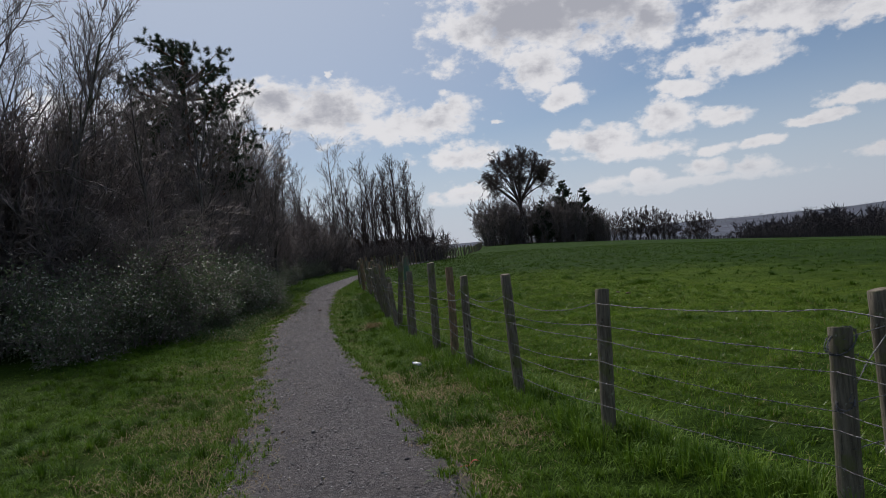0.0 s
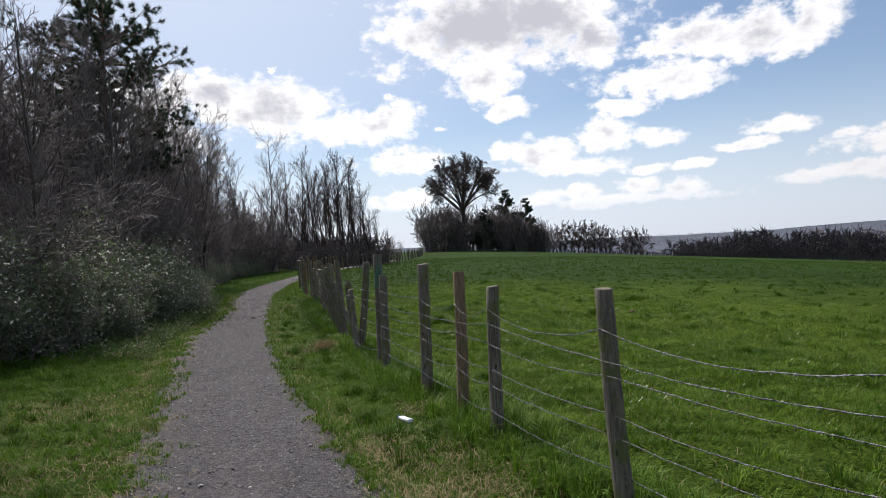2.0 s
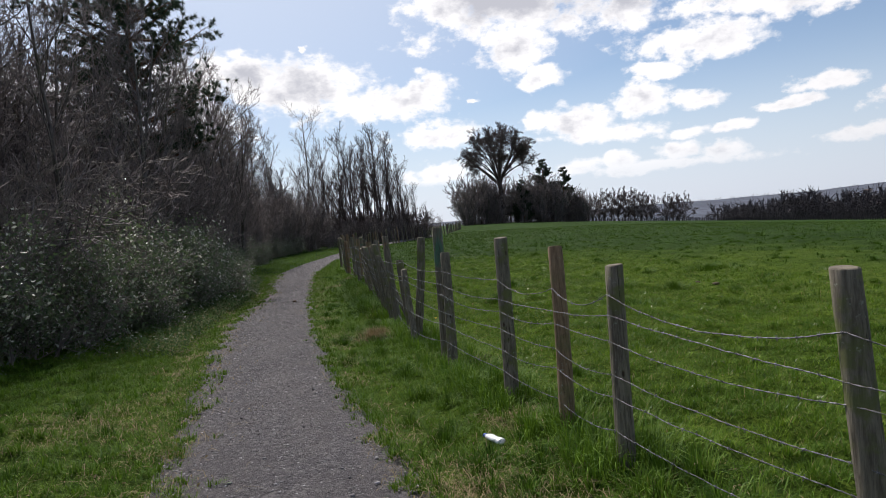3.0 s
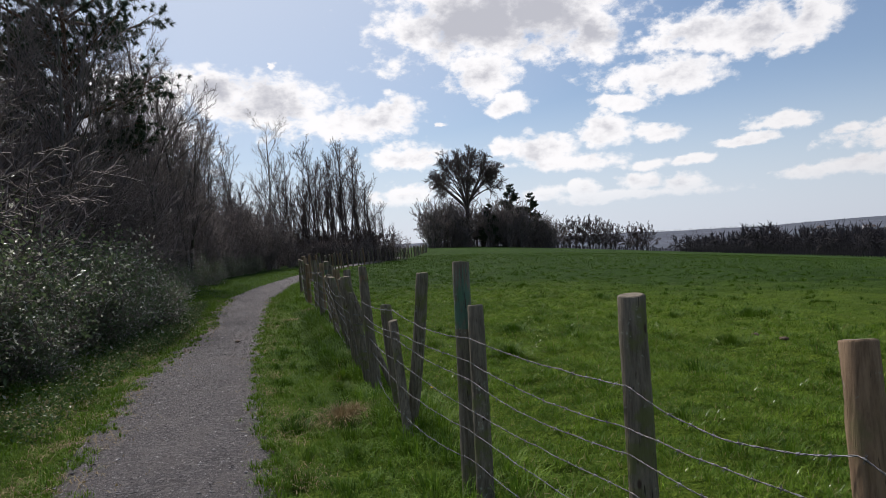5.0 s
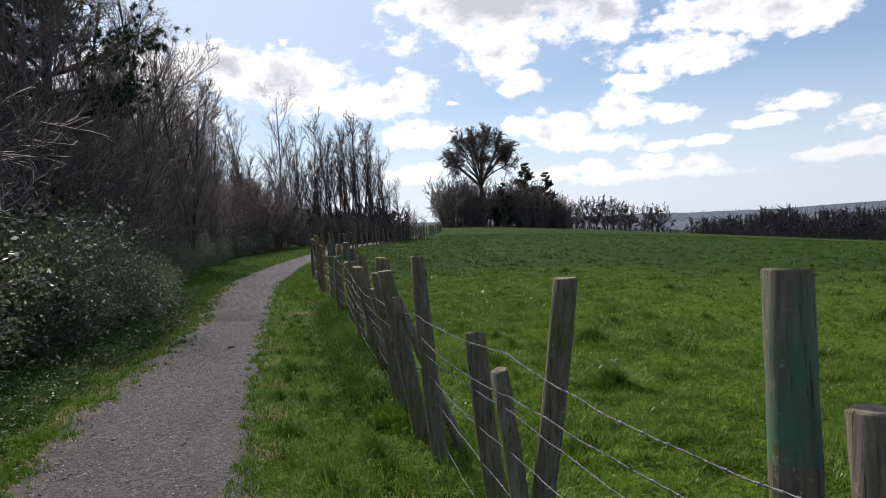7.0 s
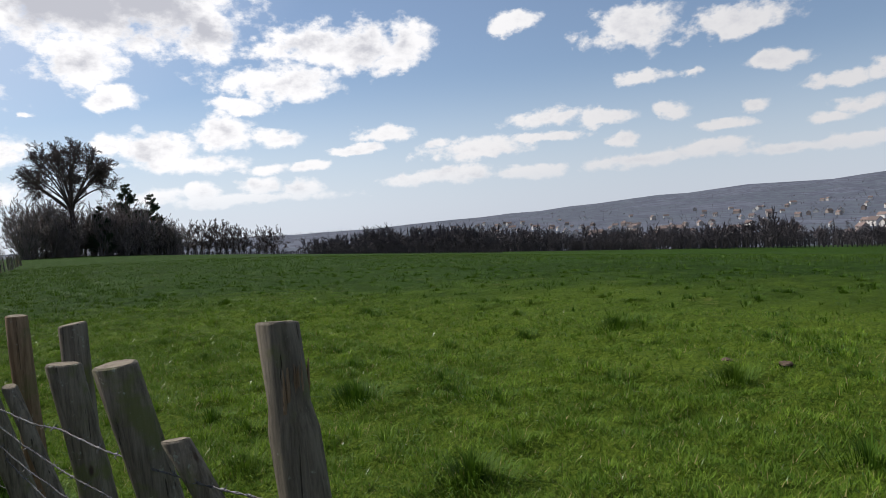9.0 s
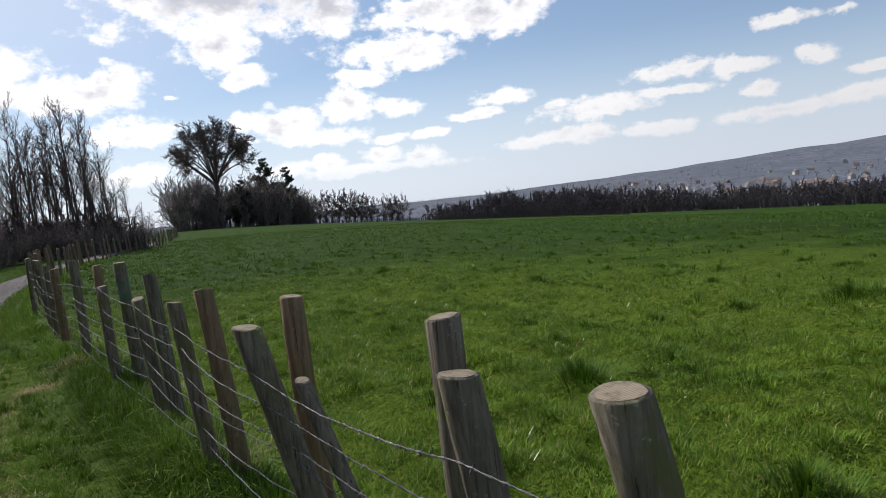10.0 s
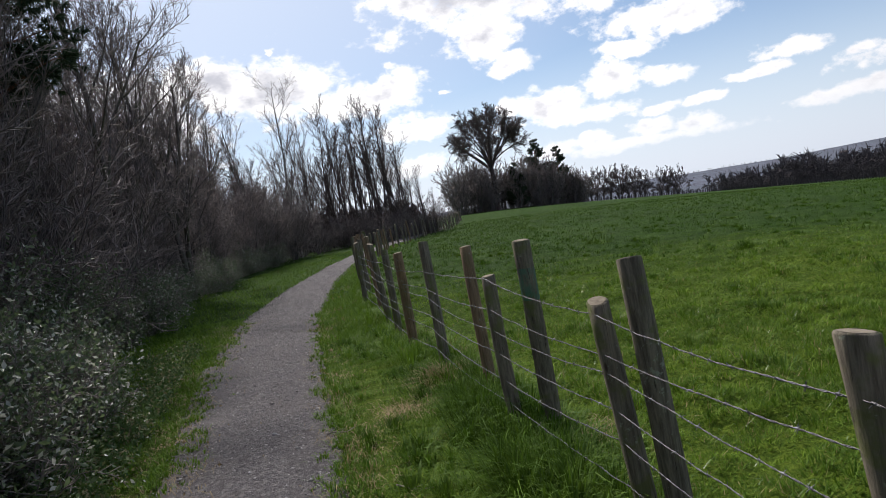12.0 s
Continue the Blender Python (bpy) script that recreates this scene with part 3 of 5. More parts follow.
STAKES_B = [(2.09, 8.15, 2.12, 8.29, 1.40, 0.058, 0, 0), (1.60, 10.0, 1.62, 10.1, 1.52, 0.056, 0, 1), (1.66, 9.72, 1.68, 9.9, 1.24, 0.056, 0, 0),
            (1.24, 11.6, 1.43, 11.42, 1.40, 0.052, 0, 0), (1.22, 11.95, 1.10, 12.0, 1.09, 0.052, 0, 0), (1.25, 11.28, 1.16, 11.6, 0.98, 0.04, 0, 0)]
STAKES_C = [(0.97, 13.1, 0.86, 13.2, 1.43, 0.058, 0, 0), (0.88, 13.72, 0.63, 13.8, 1.30, 0.062, 0, 0), (1.18, 13.3, 0.71, 13.56, 1.12, 0.037, 0, 0),
            (0.7, 14.5, 0.62, 14.48, 1.36, 0.05, 0, 0), (0.77, 14.26, 0.56, 14.3, 1.25, 0.052, 0, 0), (0.62, 15.95, 0.55, 15.92, 1.30, 0.052, 1, 0)]
STAKES_D = [(0.62, 15.68, 0.31, 15.75, 1.22, 0.062, 0, 0), (0.42, 17.2, 0.30, 17.06, 1.28, 0.055, 1, 0), (0.28, 17.3, 0.15, 17.35, 1.2, 0.05, 0, 0),
            (0.18, 18.7, 0.08, 18.65, 1.31, 0.055, 0, 0), (0.08, 18.85, -0.02, 18.89, 1.11, 0.054, 0, 0), (-0.04, 20.3, -0.11, 20.12, 1.37, 0.056, 0, 1)]
STAKES_E = [(-0.26, 20.5, -0.30, 20.6, 1.13, 0.05, 0, 0), (-0.3, 21.5, -0.34, 21.55, 1.31, 0.05, 1, 0), (-0.62, 22.9, -0.65, 23.0, 1.35, 0.055, 0, 0),
            (0.76, 15.3, 0.47, 15.55, 1.0, 0.036, 0, 0)]
rng = np.random.RandomState(11)
for bx, by, tx, ty, tz, rad, newer, paint in STAKES_A + STAKES_B + STAKES_C + STAKES_D + STAKES_E:
    foot = (bx, by, float(land(bx, by)) - 0.12)
    ob = child("post", post_mesh(rng, foot, (tx, ty, tz), rad, POST_BROWN if newer else POST_GREY, bool(paint), splinter=abs(by - 13.1) < 0.01), fence)
    if abs(by - 13.1) < 0.01:
        frayed = Tubes()
        for k in range(16):
            a = rng.uniform(-1.9, 0.9)
            p = np.array((tx + math.cos(a) * 0.052, ty + math.sin(a) * 0.052, tz - rng.uniform(0.16, 0.2)))
            frayed.add([p, p + np.array((math.cos(a) * 0.008, math.sin(a) * 0.008, 0.05)), p + np.array((math.cos(a) * 0.012, math.sin(a) * 0.012, rng.uniform(0.06, 0.12)))], [0.006, 0.004, 0.0008], 4)
        tagged(child("splinters", frayed.mesh("splinters", POST_BROWN), ob, "frayed splinters of broken wood"), kind="stuff")
    if paint:
        tagged(ob, "stake with a faded green paint band")
y = 24.1
while y < 193:
    fx = float(along(FENCE, y)) + rng.normal(0, 0.06)
    lean = rng.normal((-0.06, 0), 0.05, 2)
    z = float(land(fx, y))
    me = post_mesh(rng, (fx, y, z - 0.1), (fx + lean[0], y + lean[1], z + rng.normal(1.25, 0.08)), rng.uniform(0.048, 0.058), POST_BROWN if rng.rand() < 0.3 else POST_GREY)
    child("post", me, fence)
    y += rng.uniform(1.0, 1.6) if y < 60 else rng.uniform(1.5, 2.2)
for y in (-1.0, -3.4, -5.6, -8.0, -10.3, -12.7):
    fx = float(along(FENCE, y))
    child("post", post_mesh(rng, (fx, y, -0.1), (fx - 0.05, y, 1.2), 0.055, POST_GREY), fence)

# along the fence: y, and x of the wires at knee height and at chest height
ANCHORS = [(-12.7, 8.0, 8.0), (-8.0, 6.79, 6.79), (-3.4, 5.6, 5.6), (-1.0, 4.97, 4.97), (1.2, 4.40, 4.43), (3.08, 3.50, 3.55), (4.82, 2.97, 2.95), (6.43, 2.50, 2.51), (7.26, 2.32, 2.34), (8.2, 2.03, 2.05), (9.8, 1.59, 1.61), (11.4, 1.2, 1.16),
           (13.15, 0.95, 0.83), (14.3, 0.70, 0.53), (15.75, 0.51, 0.30), (17.3, 0.22, 0.13), (18.87, 0.0, -0.05), (20.55, -0.31, -0.34), (22.95, -0.70, -0.72), (25, -1.15, -1.2), (27.5, -1.48, -1.52), (30, -1.84, -1.88), (34, -2.1, -2.1), (38, -2.32, -2.32), (42, -2.3, -2.3), (46, -2.26, -2.26)]
for k, level in enumerate((1.0, 0.85, 0.71, 0.55, 0.38, 0.18)):
    line = []
    for (y0, low0, top0), (y1, low1, top1) in zip(ANCHORS, ANCHORS[1:]):
        x0, x1 = np.interp(level, [0.2, 1.0], [low0, top0]), np.interp(level, [0.2, 1.0], [low1, top1])
        h0 = level + smooth_noise(np.array(y0), np.array(0.0), 2.5, 40 + k) * 0.1
        h1 = level + smooth_noise(np.array(y1), np.array(0.0), 2.5, 40 + k) * 0.1
        sag = rng.uniform(0.01, 0.05) + (0.06 if k == 0 and 2 < y0 < 8 else 0)
        for q in np.arange(0, 1, 0.1):
            line.append((x0 + (x1 - x0) * q, y0 + (y1 - y0) * q, h0 + (h1 - h0) * q - sag * 4 * q * (1 - q) + 0.06))
    child("wire_strand", strand_mesh(rng, line), fence, "galvanised barbed wire strand")

for k, (z, turns, size) in enumerate(((0.93, 4, 0.085), (0.6, 3, 0.05))):
    q = np.linspace(0, 1, 26 * turns)
    a = q * turns * 6.28
    wob = smooth_noise(q * 6, q * 0, 1.0, 90 + k) * 0.02
    loop = np.column_stack([4.46 + np.cos(a) * (size + wob), 1.2 + np.sin(a) * 0.03 + wob, z + np.sin(a + 0.6) * (size * 0.8 + wob)])
    child("wire_coil", strand_mesh(rng, loop, 0.0017), fence, "loose end of barbed wire twisted into a coil")
for z0, z1 in ((0.95, 0.97), (0.9, 0.72), (0.62, 0.95), (0.6, 0.58), (0.35, 0.33)):
    child("wire_strand", strand_mesh(rng, [(4.46, 1.17, z0), (4.65, 1.3, (z0 + z1) / 2 - 0.01), (4.86, 1.38, z1), (5.2, -1.0, z1 + 0.02)]), fence)


# ---- trees ----
class Plant:
    """Grows a trunk, its limbs and its twigs into two sets of tubes, and remembers the tips."""

    def __init__(self, seed, spec):
        self.r, self.s = np.random.RandomState(seed), spec
        self.wood, self.fine, self.tips = Tubes(), Tubes(), []

    def grow(self, p, d, length, rad, lev):
        s, r = self.s, self.r
        n = s.get("last", 3) if lev == s["levels"] else (9, 7, 5, 4, 3)[lev]
        pts, p = [p], np.array(p, float)
        for i in range(n - 1):
            d = unit(d + r.normal(0, s["wander"][lev], 3) + np.array((0, 0, s["rise"][lev])))
            p = p + d * length / (n - 1)
            pts.append(p)
        pts = np.array(pts)
        end = s.get("end", 0.25) if lev < 2 else 0.35
        radii = np.maximum(rad * np.linspace(1, end, n), s["thin"])
        (self.wood if lev < 2 else self.fine).add(pts, radii, (8, 5, 4, 3, 3)[lev])
        if lev == s["levels"]:
            self.tips.append((pts[-1], d))
            return
        count = s["count"][lev]
        for i in range(count):
            t = s["from"][lev] + (1 - s["from"][lev]) * (i + r.rand()) / count
            k = min(int(t * (n - 1)), n - 2)
            q = pts[k] + (pts[k + 1] - pts[k]) * (t * (n - 1) - k)
            axis = unit(pts[k + 1] - pts[k])
            side = r.normal(0, 1, 3)
            side = unit(side - axis * (side @ axis))
            ang = radians(r.normal(s["angle"][lev], 9))
            c = unit(axis * math.cos(ang) + side * math.sin(ang))
            size = length * s["ratio"][lev] * (1 - s["shrink"][lev] * t) * r.uniform(0.7, 1.2)
            self.grow(q, c, size, max(np.interp(t, [0, 1], [rad, rad * end]) * 0.6, s["thin"]), lev + 1)


UPRIGHT = dict(levels=3, count=(15, 10, 8), angle=(34, 36, 40), ratio=(0.42, 0.48, 0.42), shrink=(0.55, 0.4, 0.3), wander=(0.05, 0.09, 0.13, 0.16), rise=(0.04, 0.10, 0.09, 0.06), thin=0.0055)
UPRIGHT["from"] = (0.22, 0.2, 0.15)
BEECH = dict(levels=4, last=2, count=(13, 12, 9, 6), angle=(36, 40, 42, 42), ratio=(1.5, 0.36, 0.42, 0.4), shrink=(0.1, 0.35, 0.3, 0.3), wander=(0.07, 0.1, 0.16, 0.2, 0.2), rise=(0.03, 0.06, 0.03, -0.01, -0.03), thin=0.06, end=0.4)
BEECH["from"] = (0.55, 0.42, 0.25, 0.1)
SCRUB = dict(levels=3, last=2, count=(8, 6, 5), angle=(48, 44, 46), ratio=(0.62, 0.5, 0.42), shrink=(0.3, 0.3, 0.3), wander=(0.14, 0.17, 0.2, 0.22), rise=(0.02, 0.03, 0.02, 0.0), thin=0.005)
SCRUB["from"] = (0.08, 0.1, 0.1)


def bare_tree(name, label, seed, spec, height, rad, stems=1, bark=None, group="", category="tree"):
    """A leafless tree or shrub at the origin: trunk with limbs, and a crown of twigs."""
    ob = tagged(new(name), label, category, group)
    plant = Plant(seed, spec)
    for i in range(stems):
        a = plant.r.uniform(0, 6.28)
        out = 0.0 if stems == 1 else plant.r.uniform(0.08, 0.32)
        d = unit(np.array((math.cos(a) * out, math.sin(a) * out, 1.0)))
        plant.grow(np.array((math.cos(a) * out * 0.6, math.sin(a) * out * 0.6, -0.15)), d, height * plant.r.uniform(0.72, 1.0) if stems > 1 else height, rad, 0)
    child("trunk", plant.wood.mesh("trunk", bark or BARK), ob)
    child("crown", plant.fine.mesh("crown", bark if bark in (STEM, BACKLIT_TWIG) else TWIG), ob, "dense bare brown twigs")
    return ob, plant


def dome_tree(name, label, seed, fork, top, reach, limbs, spec, rad, low=0.0, group=""):
    """A leafless tree whose limbs fan out from a fork, branch in the open crown and end in a rounded shell of twigs."""
    ob = tagged(new(name), label, "tree", group)
    plant = Plant(seed, spec)
    r = plant.r
    high = top - fork - low
    plant.wood.add([(0, 0, -0.3), (0.1, 0, fork * 0.5), (0, 0.1, fork)], [rad * 1.25, rad, rad * 0.85], 9)
    for i in range(limbs):
        q = (i + 0.5) / limbs
        a = i * 2.4 + r.normal(0, 0.2)
        tilt = radians(6 + 90 * q ** 0.6)
        size = r.uniform(0.86, 1.0)
        end = np.array((math.cos(a) * math.sin(tilt) * reach * size, math.sin(a) * math.sin(tilt) * reach * size, fork + low + math.cos(tilt) * high * size))
        start = np.array((0, 0.05, fork * r.uniform(0.82, 1.0)))
        bend = start * 0.5 + end * 0.5 + np.array((0, 0, high * 0.16)) + r.normal(0, reach * 0.07, 3)
        t = np.linspace(0, 1, 10)[:, None]
        pts = start * (1 - t) ** 2 + bend * 2 * t * (1 - t) + end * t * t + np.cumsum(r.normal(0, reach * 0.02, (10, 3)), 0) * t
        plant.wood.add(pts, np.linspace(rad * 0.42, max(rad * 0.08, spec["thin"]), 10), 6)
        for k in range(spec["boughs"]):
            s = 0.5 + 0.5 * (k + r.rand()) / spec["boughs"]
            j = min(int(s * 9), 8)
            p = pts[j] + (pts[j + 1] - pts[j]) * (s * 9 - j)
            out = unit((p - np.array((0, 0, fork + low * 0.6))) * np.array((1 / reach, 1 / reach, 1 / high)))
            d = unit(unit(pts[j + 1] - pts[j]) * 0.5 + out * 0.6 + r.normal(0, 0.6, 3))
            room = max(0.12, 1.05 - np.linalg.norm((p - np.array((0, 0, fork + low))) * np.array((1 / reach, 1 / reach, 1 / high))))
            plant.grow(p, d, reach * (0.14 + 0.5 * room) * r.uniform(0.6, 1.1), max(rad * 0.12, spec["thin"]), 2)
    child("trunk", plant.wood.mesh("trunk", BACKLIT_TWIG), ob)
    child("crown", plant.fine.mesh("crown", BACKLIT_TWIG), ob, "fine bare twigs in a rounded crown")
    return ob


def leaf_cloud(rng, spots, size, mat, name, per=6, spread=0.12):
    """Many small folded leaves near the spots."""
    spots = np.asarray(spots, float)
    c = np.repeat(spots, per, 0) + rng.normal(0, spread, (len(spots) * per, 3))
    n = len(c)
    u = rng.normal(0, 1, (n, 3))
    u /= np.linalg.norm(u, axis=1)[:, None]
    v = np.cross(u, rng.normal(0, 1, (n, 3)))
    v /= np.linalg.norm(v, axis=1)[:, None]
    s = size * rng.uniform(0.6, 1.3, (n, 1))
    fold = np.cross(u, v) * s * 0.18
    corners = np.stack([c - u * s, c + v * s * 0.5 + fold, c + u * s, c - v * s * 0.5 + fold], 1)
    k = (np.arange(n) * 4)[:, None]
    tri = np.concatenate([k + np.array((0, 1, 2)), k + np.array((0, 2, 3))], 1).reshape(-1, 3)
    return mesh_of(name, corners, tri, [mat])


def place(proto, x, y, scale=1.0, turn=0.0, sink=0.0, squash=1.0):
    m = Matrix.Translation((x, y, float(land(x, y)) - sink)) @ Matrix.Rotation(turn, 4, "Z")
    ob = copy_thing(proto, m)
    ob.scale = (scale, scale, scale * squash)
    return ob


rng = np.random.RandomState(3)
slim = [bare_tree("bare_tree", "slender leafless tree with upright dark branches in a wood", 100 + i, UPRIGHT, 8.6, 0.085, stems=(1, 2, 1, 2)[i], group="roadside wood")[0] for i in range(4)]
lean_wood = [bare_tree("bare_tree", "slender leafless tree deep in a dense wood", 120 + i, dict(UPRIGHT, last=2, count=(13, 8, 6), thin=0.009), 8.6, 0.085, stems=2, group="roadside wood")[0] for i in range(3)]
protos = slim + lean_wood
WOOD = [(-7.6, 33.2, 1.12), (-8.4, 40.0, 1.2), (-7.9, 25.6, 1.05), (-8.0, 29.0, 0.98), (-5.9, 16.8, 0.8), (-8.9, 19.6, 1.15), (-9.4, 37.5, 1.08), (-10.2, 41.0, 1.2), (-10.5, 17.5, 1.25), (-8.2, 15.2, 1.05), (-6.6, 22.5, 0.92), (-9.0, 24.5, 1.05), (-9.4, 31.5, 1.05), (-10.6, 35.0, 1.1), (-12.5, 20.5, 1.1), (-12.0, 28.0, 1.1),
        (-9.8, 45.0, 1.0), (-12.0, 41.0, 1.1), (-10.6, 50.0, 1.02), (-11.6, 55.0, 1.08), (-13.5, 34.0, 1.1), (-14.5, 47.0, 1.15), (-9.9, 59.0, 1.05), (-7.2, 18.6, 0.85), (-15.0, 24.0, 1.15), (-16.0, 16.0, 1.1)]
for i, (x, y, s) in enumerate(WOOD):
    place(slim[i % 4], x, y, s, i * 1.7)
for i in range(52):
    y = rng.uniform(12, 68)
    x = -11 - rng.uniform(0, 18) - max(0, 20 - y) * 0.3
    place(lean_wood[i % 3], x, y, rng.uniform(0.95, 1.3), rng.uniform(0, 6))
STAND = dict(UPRIGHT, count=(13, 7, 5), angle=(27, 32, 38), ratio=(0.40, 0.46, 0.42), wander=(0.03, 0.07, 0.11, 0.14), thin=0.0085, end=0.12)
STAND["from"] = (0.25, 0.2, 0.15)
stand = [bare_tree("bare_tree", "tall thin leafless tree in a stand at the path's bend", 160 + i, STAND, 8.8, 0.09, stems=(1, 2, 1)[i], bark=BACKLIT_TWIG, group="trees at the bend")[0] for i in range(3)]
protos += stand
for i in range(26):
    x = -9.2 + 11.4 * (i + rng.rand()) / 26
    tall = float(np.interp(x, [-9.2, -7.0, -4.0, -1.8, -0.6, 0.6, 1.6, 2.3], [9.5, 11.2, 11.6, 12.3, 10.0, 7.2, 5.0, 3.4]))
    place(stand[i % 3], x, 76 + rng.uniform(-4, 4), tall / 8.8 * rng.uniform(0.82, 1.06), rng.uniform(0, 6))
birch = bare_tree("birch_tree", "pale thin-stemmed birch with fine drooping twigs", 140, UPRIGHT, 12.0, 0.11, bark=BIRCH)[0]
birch.location = (-8.3, 65.5, 0)

# low scrub and bramble at the edge of the wood
shrubs = []
for i in range(4):
    ob, plant = bare_tree("shrub", "tangled leafless hawthorn shrub with dark twigs", 200 + i, SCRUB, 2.3, 0.035, stems=4, group="wood edge shrubs", category="shrub")
    shrubs.append(ob)
THICKET = dict(SCRUB, count=(9, 7, 5), angle=(36, 38, 42), rise=(0.06, 0.1, 0.08, 0.04), wander=(0.08, 0.12, 0.16, 0.2), thin=0.0085)
thickets = [bare_tree("thicket", "dense leafless thicket of thin dark stems", 240 + i, THICKET, 3.9, 0.04, stems=5, group="wood undergrowth", category="shrub")[0] for i in range(3)]
far_thickets = [bare_tree("thicket", "dark leafless thicket in a copse", 260 + i, dict(THICKET, count=(6, 5, 4), thin=0.016), 3.9, 0.05, stems=4, group="copse undergrowth", category="shrub")[0] for i in range(3)]
leafy = []
for i in range(4):
    ob, plant = bare_tree("bramble_bush", "bramble bush with small dark and pale leaves", 220 + i, SCRUB, 1.5, 0.02, stems=5, bark=STEM, group="path edge brambles", category="bush")
    tips = np.array([t[0] for t in plant.tips])
    child("leaves", leaf_cloud(np.random.RandomState(i), tips, 0.03, LEAF, "leaves", 4, 0.13), ob, "small dark green and pale leaves")
    leafy.append(ob)
pale = bare_tree("pale_shrub", "arching grey-stemmed hazel shrub without leaves", 280, dict(SCRUB, count=(10, 7, 5), thin=0.004), 3.6, 0.04, stems=6, bark=STEM, category="shrub")[0]
pale.location = (-5.9, 14.0, -0.05)
protos += shrubs + leafy + thickets + far_thickets + [birch]
FRONT = [(-5.2, 11.6, 1.15), (-6.6, 12.2, 1.3), (-8.2, 13.0, 1.4), (-9.8, 13.2, 1.5), (-4.7, 13.0, 1.2), (-4.2, 14.4, 1.05), (-4.3, 16.0, 1.1), (-4.5, 17.6, 1.2), (-4.2, 19.2, 1.0), (-4.6, 20.6, 1.1), (-4.5, 21.8, 0.9), (-3.95, 21.0, 0.7), (-4.2, 22.6, 0.7),
         (-5.8, 15.0, 1.5), (-6.0, 18.2, 1.5), (-5.9, 21.5, 1.4), (-4.9, 22.6, 0.75), (-6.3, 24.3, 1.3), (-7.0, 27.0, 1.3), (-7.6, 29.6, 1.2), (-4.7, 12.2, 0.9), (-3.9, 15.2, 0.7), (-4.0, 18.4, 0.75), (-5.2, 19.5, 1.5), (-5.0, 16.6, 1.5)]
for i, (x, y, s) in enumerate(FRONT):
    place(leafy[i % 4], x, y, s, i * 2.1, 0.05)
BACK = [(-6.2, 13.6, 1.6), (-7.6, 14.6, 1.8), (-9.4, 15.0, 1.9), (-6.4, 16.6, 1.7), (-6.6, 19.8, 1.6), (-7.4, 22.0, 1.7), (-7.2, 24.8, 1.3), (-7.6, 27.6, 1.5), (-7.8, 30.0, 1.5), (-8.2, 32.4, 1.5), (-8.8, 34.4, 1.4), (-9.8, 36.0, 1.2), (-10.2, 39.0, 1.2), (-10.4, 42.0, 1.2), (-10.6, 45.0, 1.2),
        (-10.8, 48.0, 1.3), (-10.8, 51.0, 1.3), (-10.4, 55.0, 1.3), (-9.6, 59.0, 1.3), (-8.4, 63.0, 1.3), (-7.0, 66.5, 1.3)]
for i, (x, y, s) in enumerate(BACK):
    place(shrubs[i % 4], x, y, s, i * 1.3, 0.05)
    place(shrubs[(i + 1) % 4], x - 1.6, y + 0.8, s * 1.4, i * 2.3, 0.05)
    place(shrubs[(i + 2) % 4], x - 3.4, y + 0.2, s * 1.6, i * 0.7, 0.05)
for i in range(16):
    place(shrubs[i % 4], -7.5 + i * 0.72, 71 + rng.uniform(-2, 2) + max(0, i - 9) * 0.8, rng.uniform(0.9, 1.3), rng.uniform(0, 6), 0.05)


EDGE = [(23.5, -6.7), (30, -7.2), (37, -8.9), (50, -9.7), (58, -9.0), (64, -7.8)]
for i in range(60):
    y = 23.5 + 41 * (i + rng.rand()) / 60
    row = i % 3
    x = float(np.interp(y, [e[0] for e in EDGE], [e[1] for e in EDGE])) - row * 1.5 - rng.uniform(0, 0.8)
    place(thickets[i % 3], x, y, rng.uniform(0.85, 1.25) + row * 0.15, rng.uniform(0, 6), 0.45)
for i in range(16):
    y = 24.5 + i * 2.1
    place(leafy[i % 4], float(np.interp(y, [e[0] for e in EDGE], [e[1] for e in EDGE])) + 0.55 + rng.normal(0, 0.2), y, rng.uniform(0.65, 1.05), rng.uniform(0, 6), 0.08)
for i in range(12):
    place(thickets[i % 3], -7.2 - rng.uniform(0, 5), rng.uniform(14.5, 24), rng.uniform(1.0, 1.4), rng.uniform(0, 6), 0.1)
bend_thickets = [bare_tree("thicket", "dark leafless thicket under trees at the path's bend", 250 + i, dict(THICKET, thin=0.013), 3.9, 0.045, stems=6, bark=BACKLIT_TWIG, group="bend undergrowth", category="shrub")[0] for i in range(2)]
protos += bend_thickets
for i in range(34):
    x = -13 + 15.0 * (i + rng.rand()) / 34
    place(bend_thickets[i % 2], x, 73 + rng.uniform(-2, 8), rng.uniform(0.6, 1.05) * float(np.interp(x, [-13, -1, 2.4], [1.2, 0.9, 0.5])), rng.uniform(0, 6), 0.5)
for i in range(14):
    x = -14.5 + 6.5 * (i + rng.rand()) / 14
    place(stand[i % 3], x, 68 + rng.uniform(-4, 6), rng.uniform(0.8, 1.0), rng.uniform(0, 6))


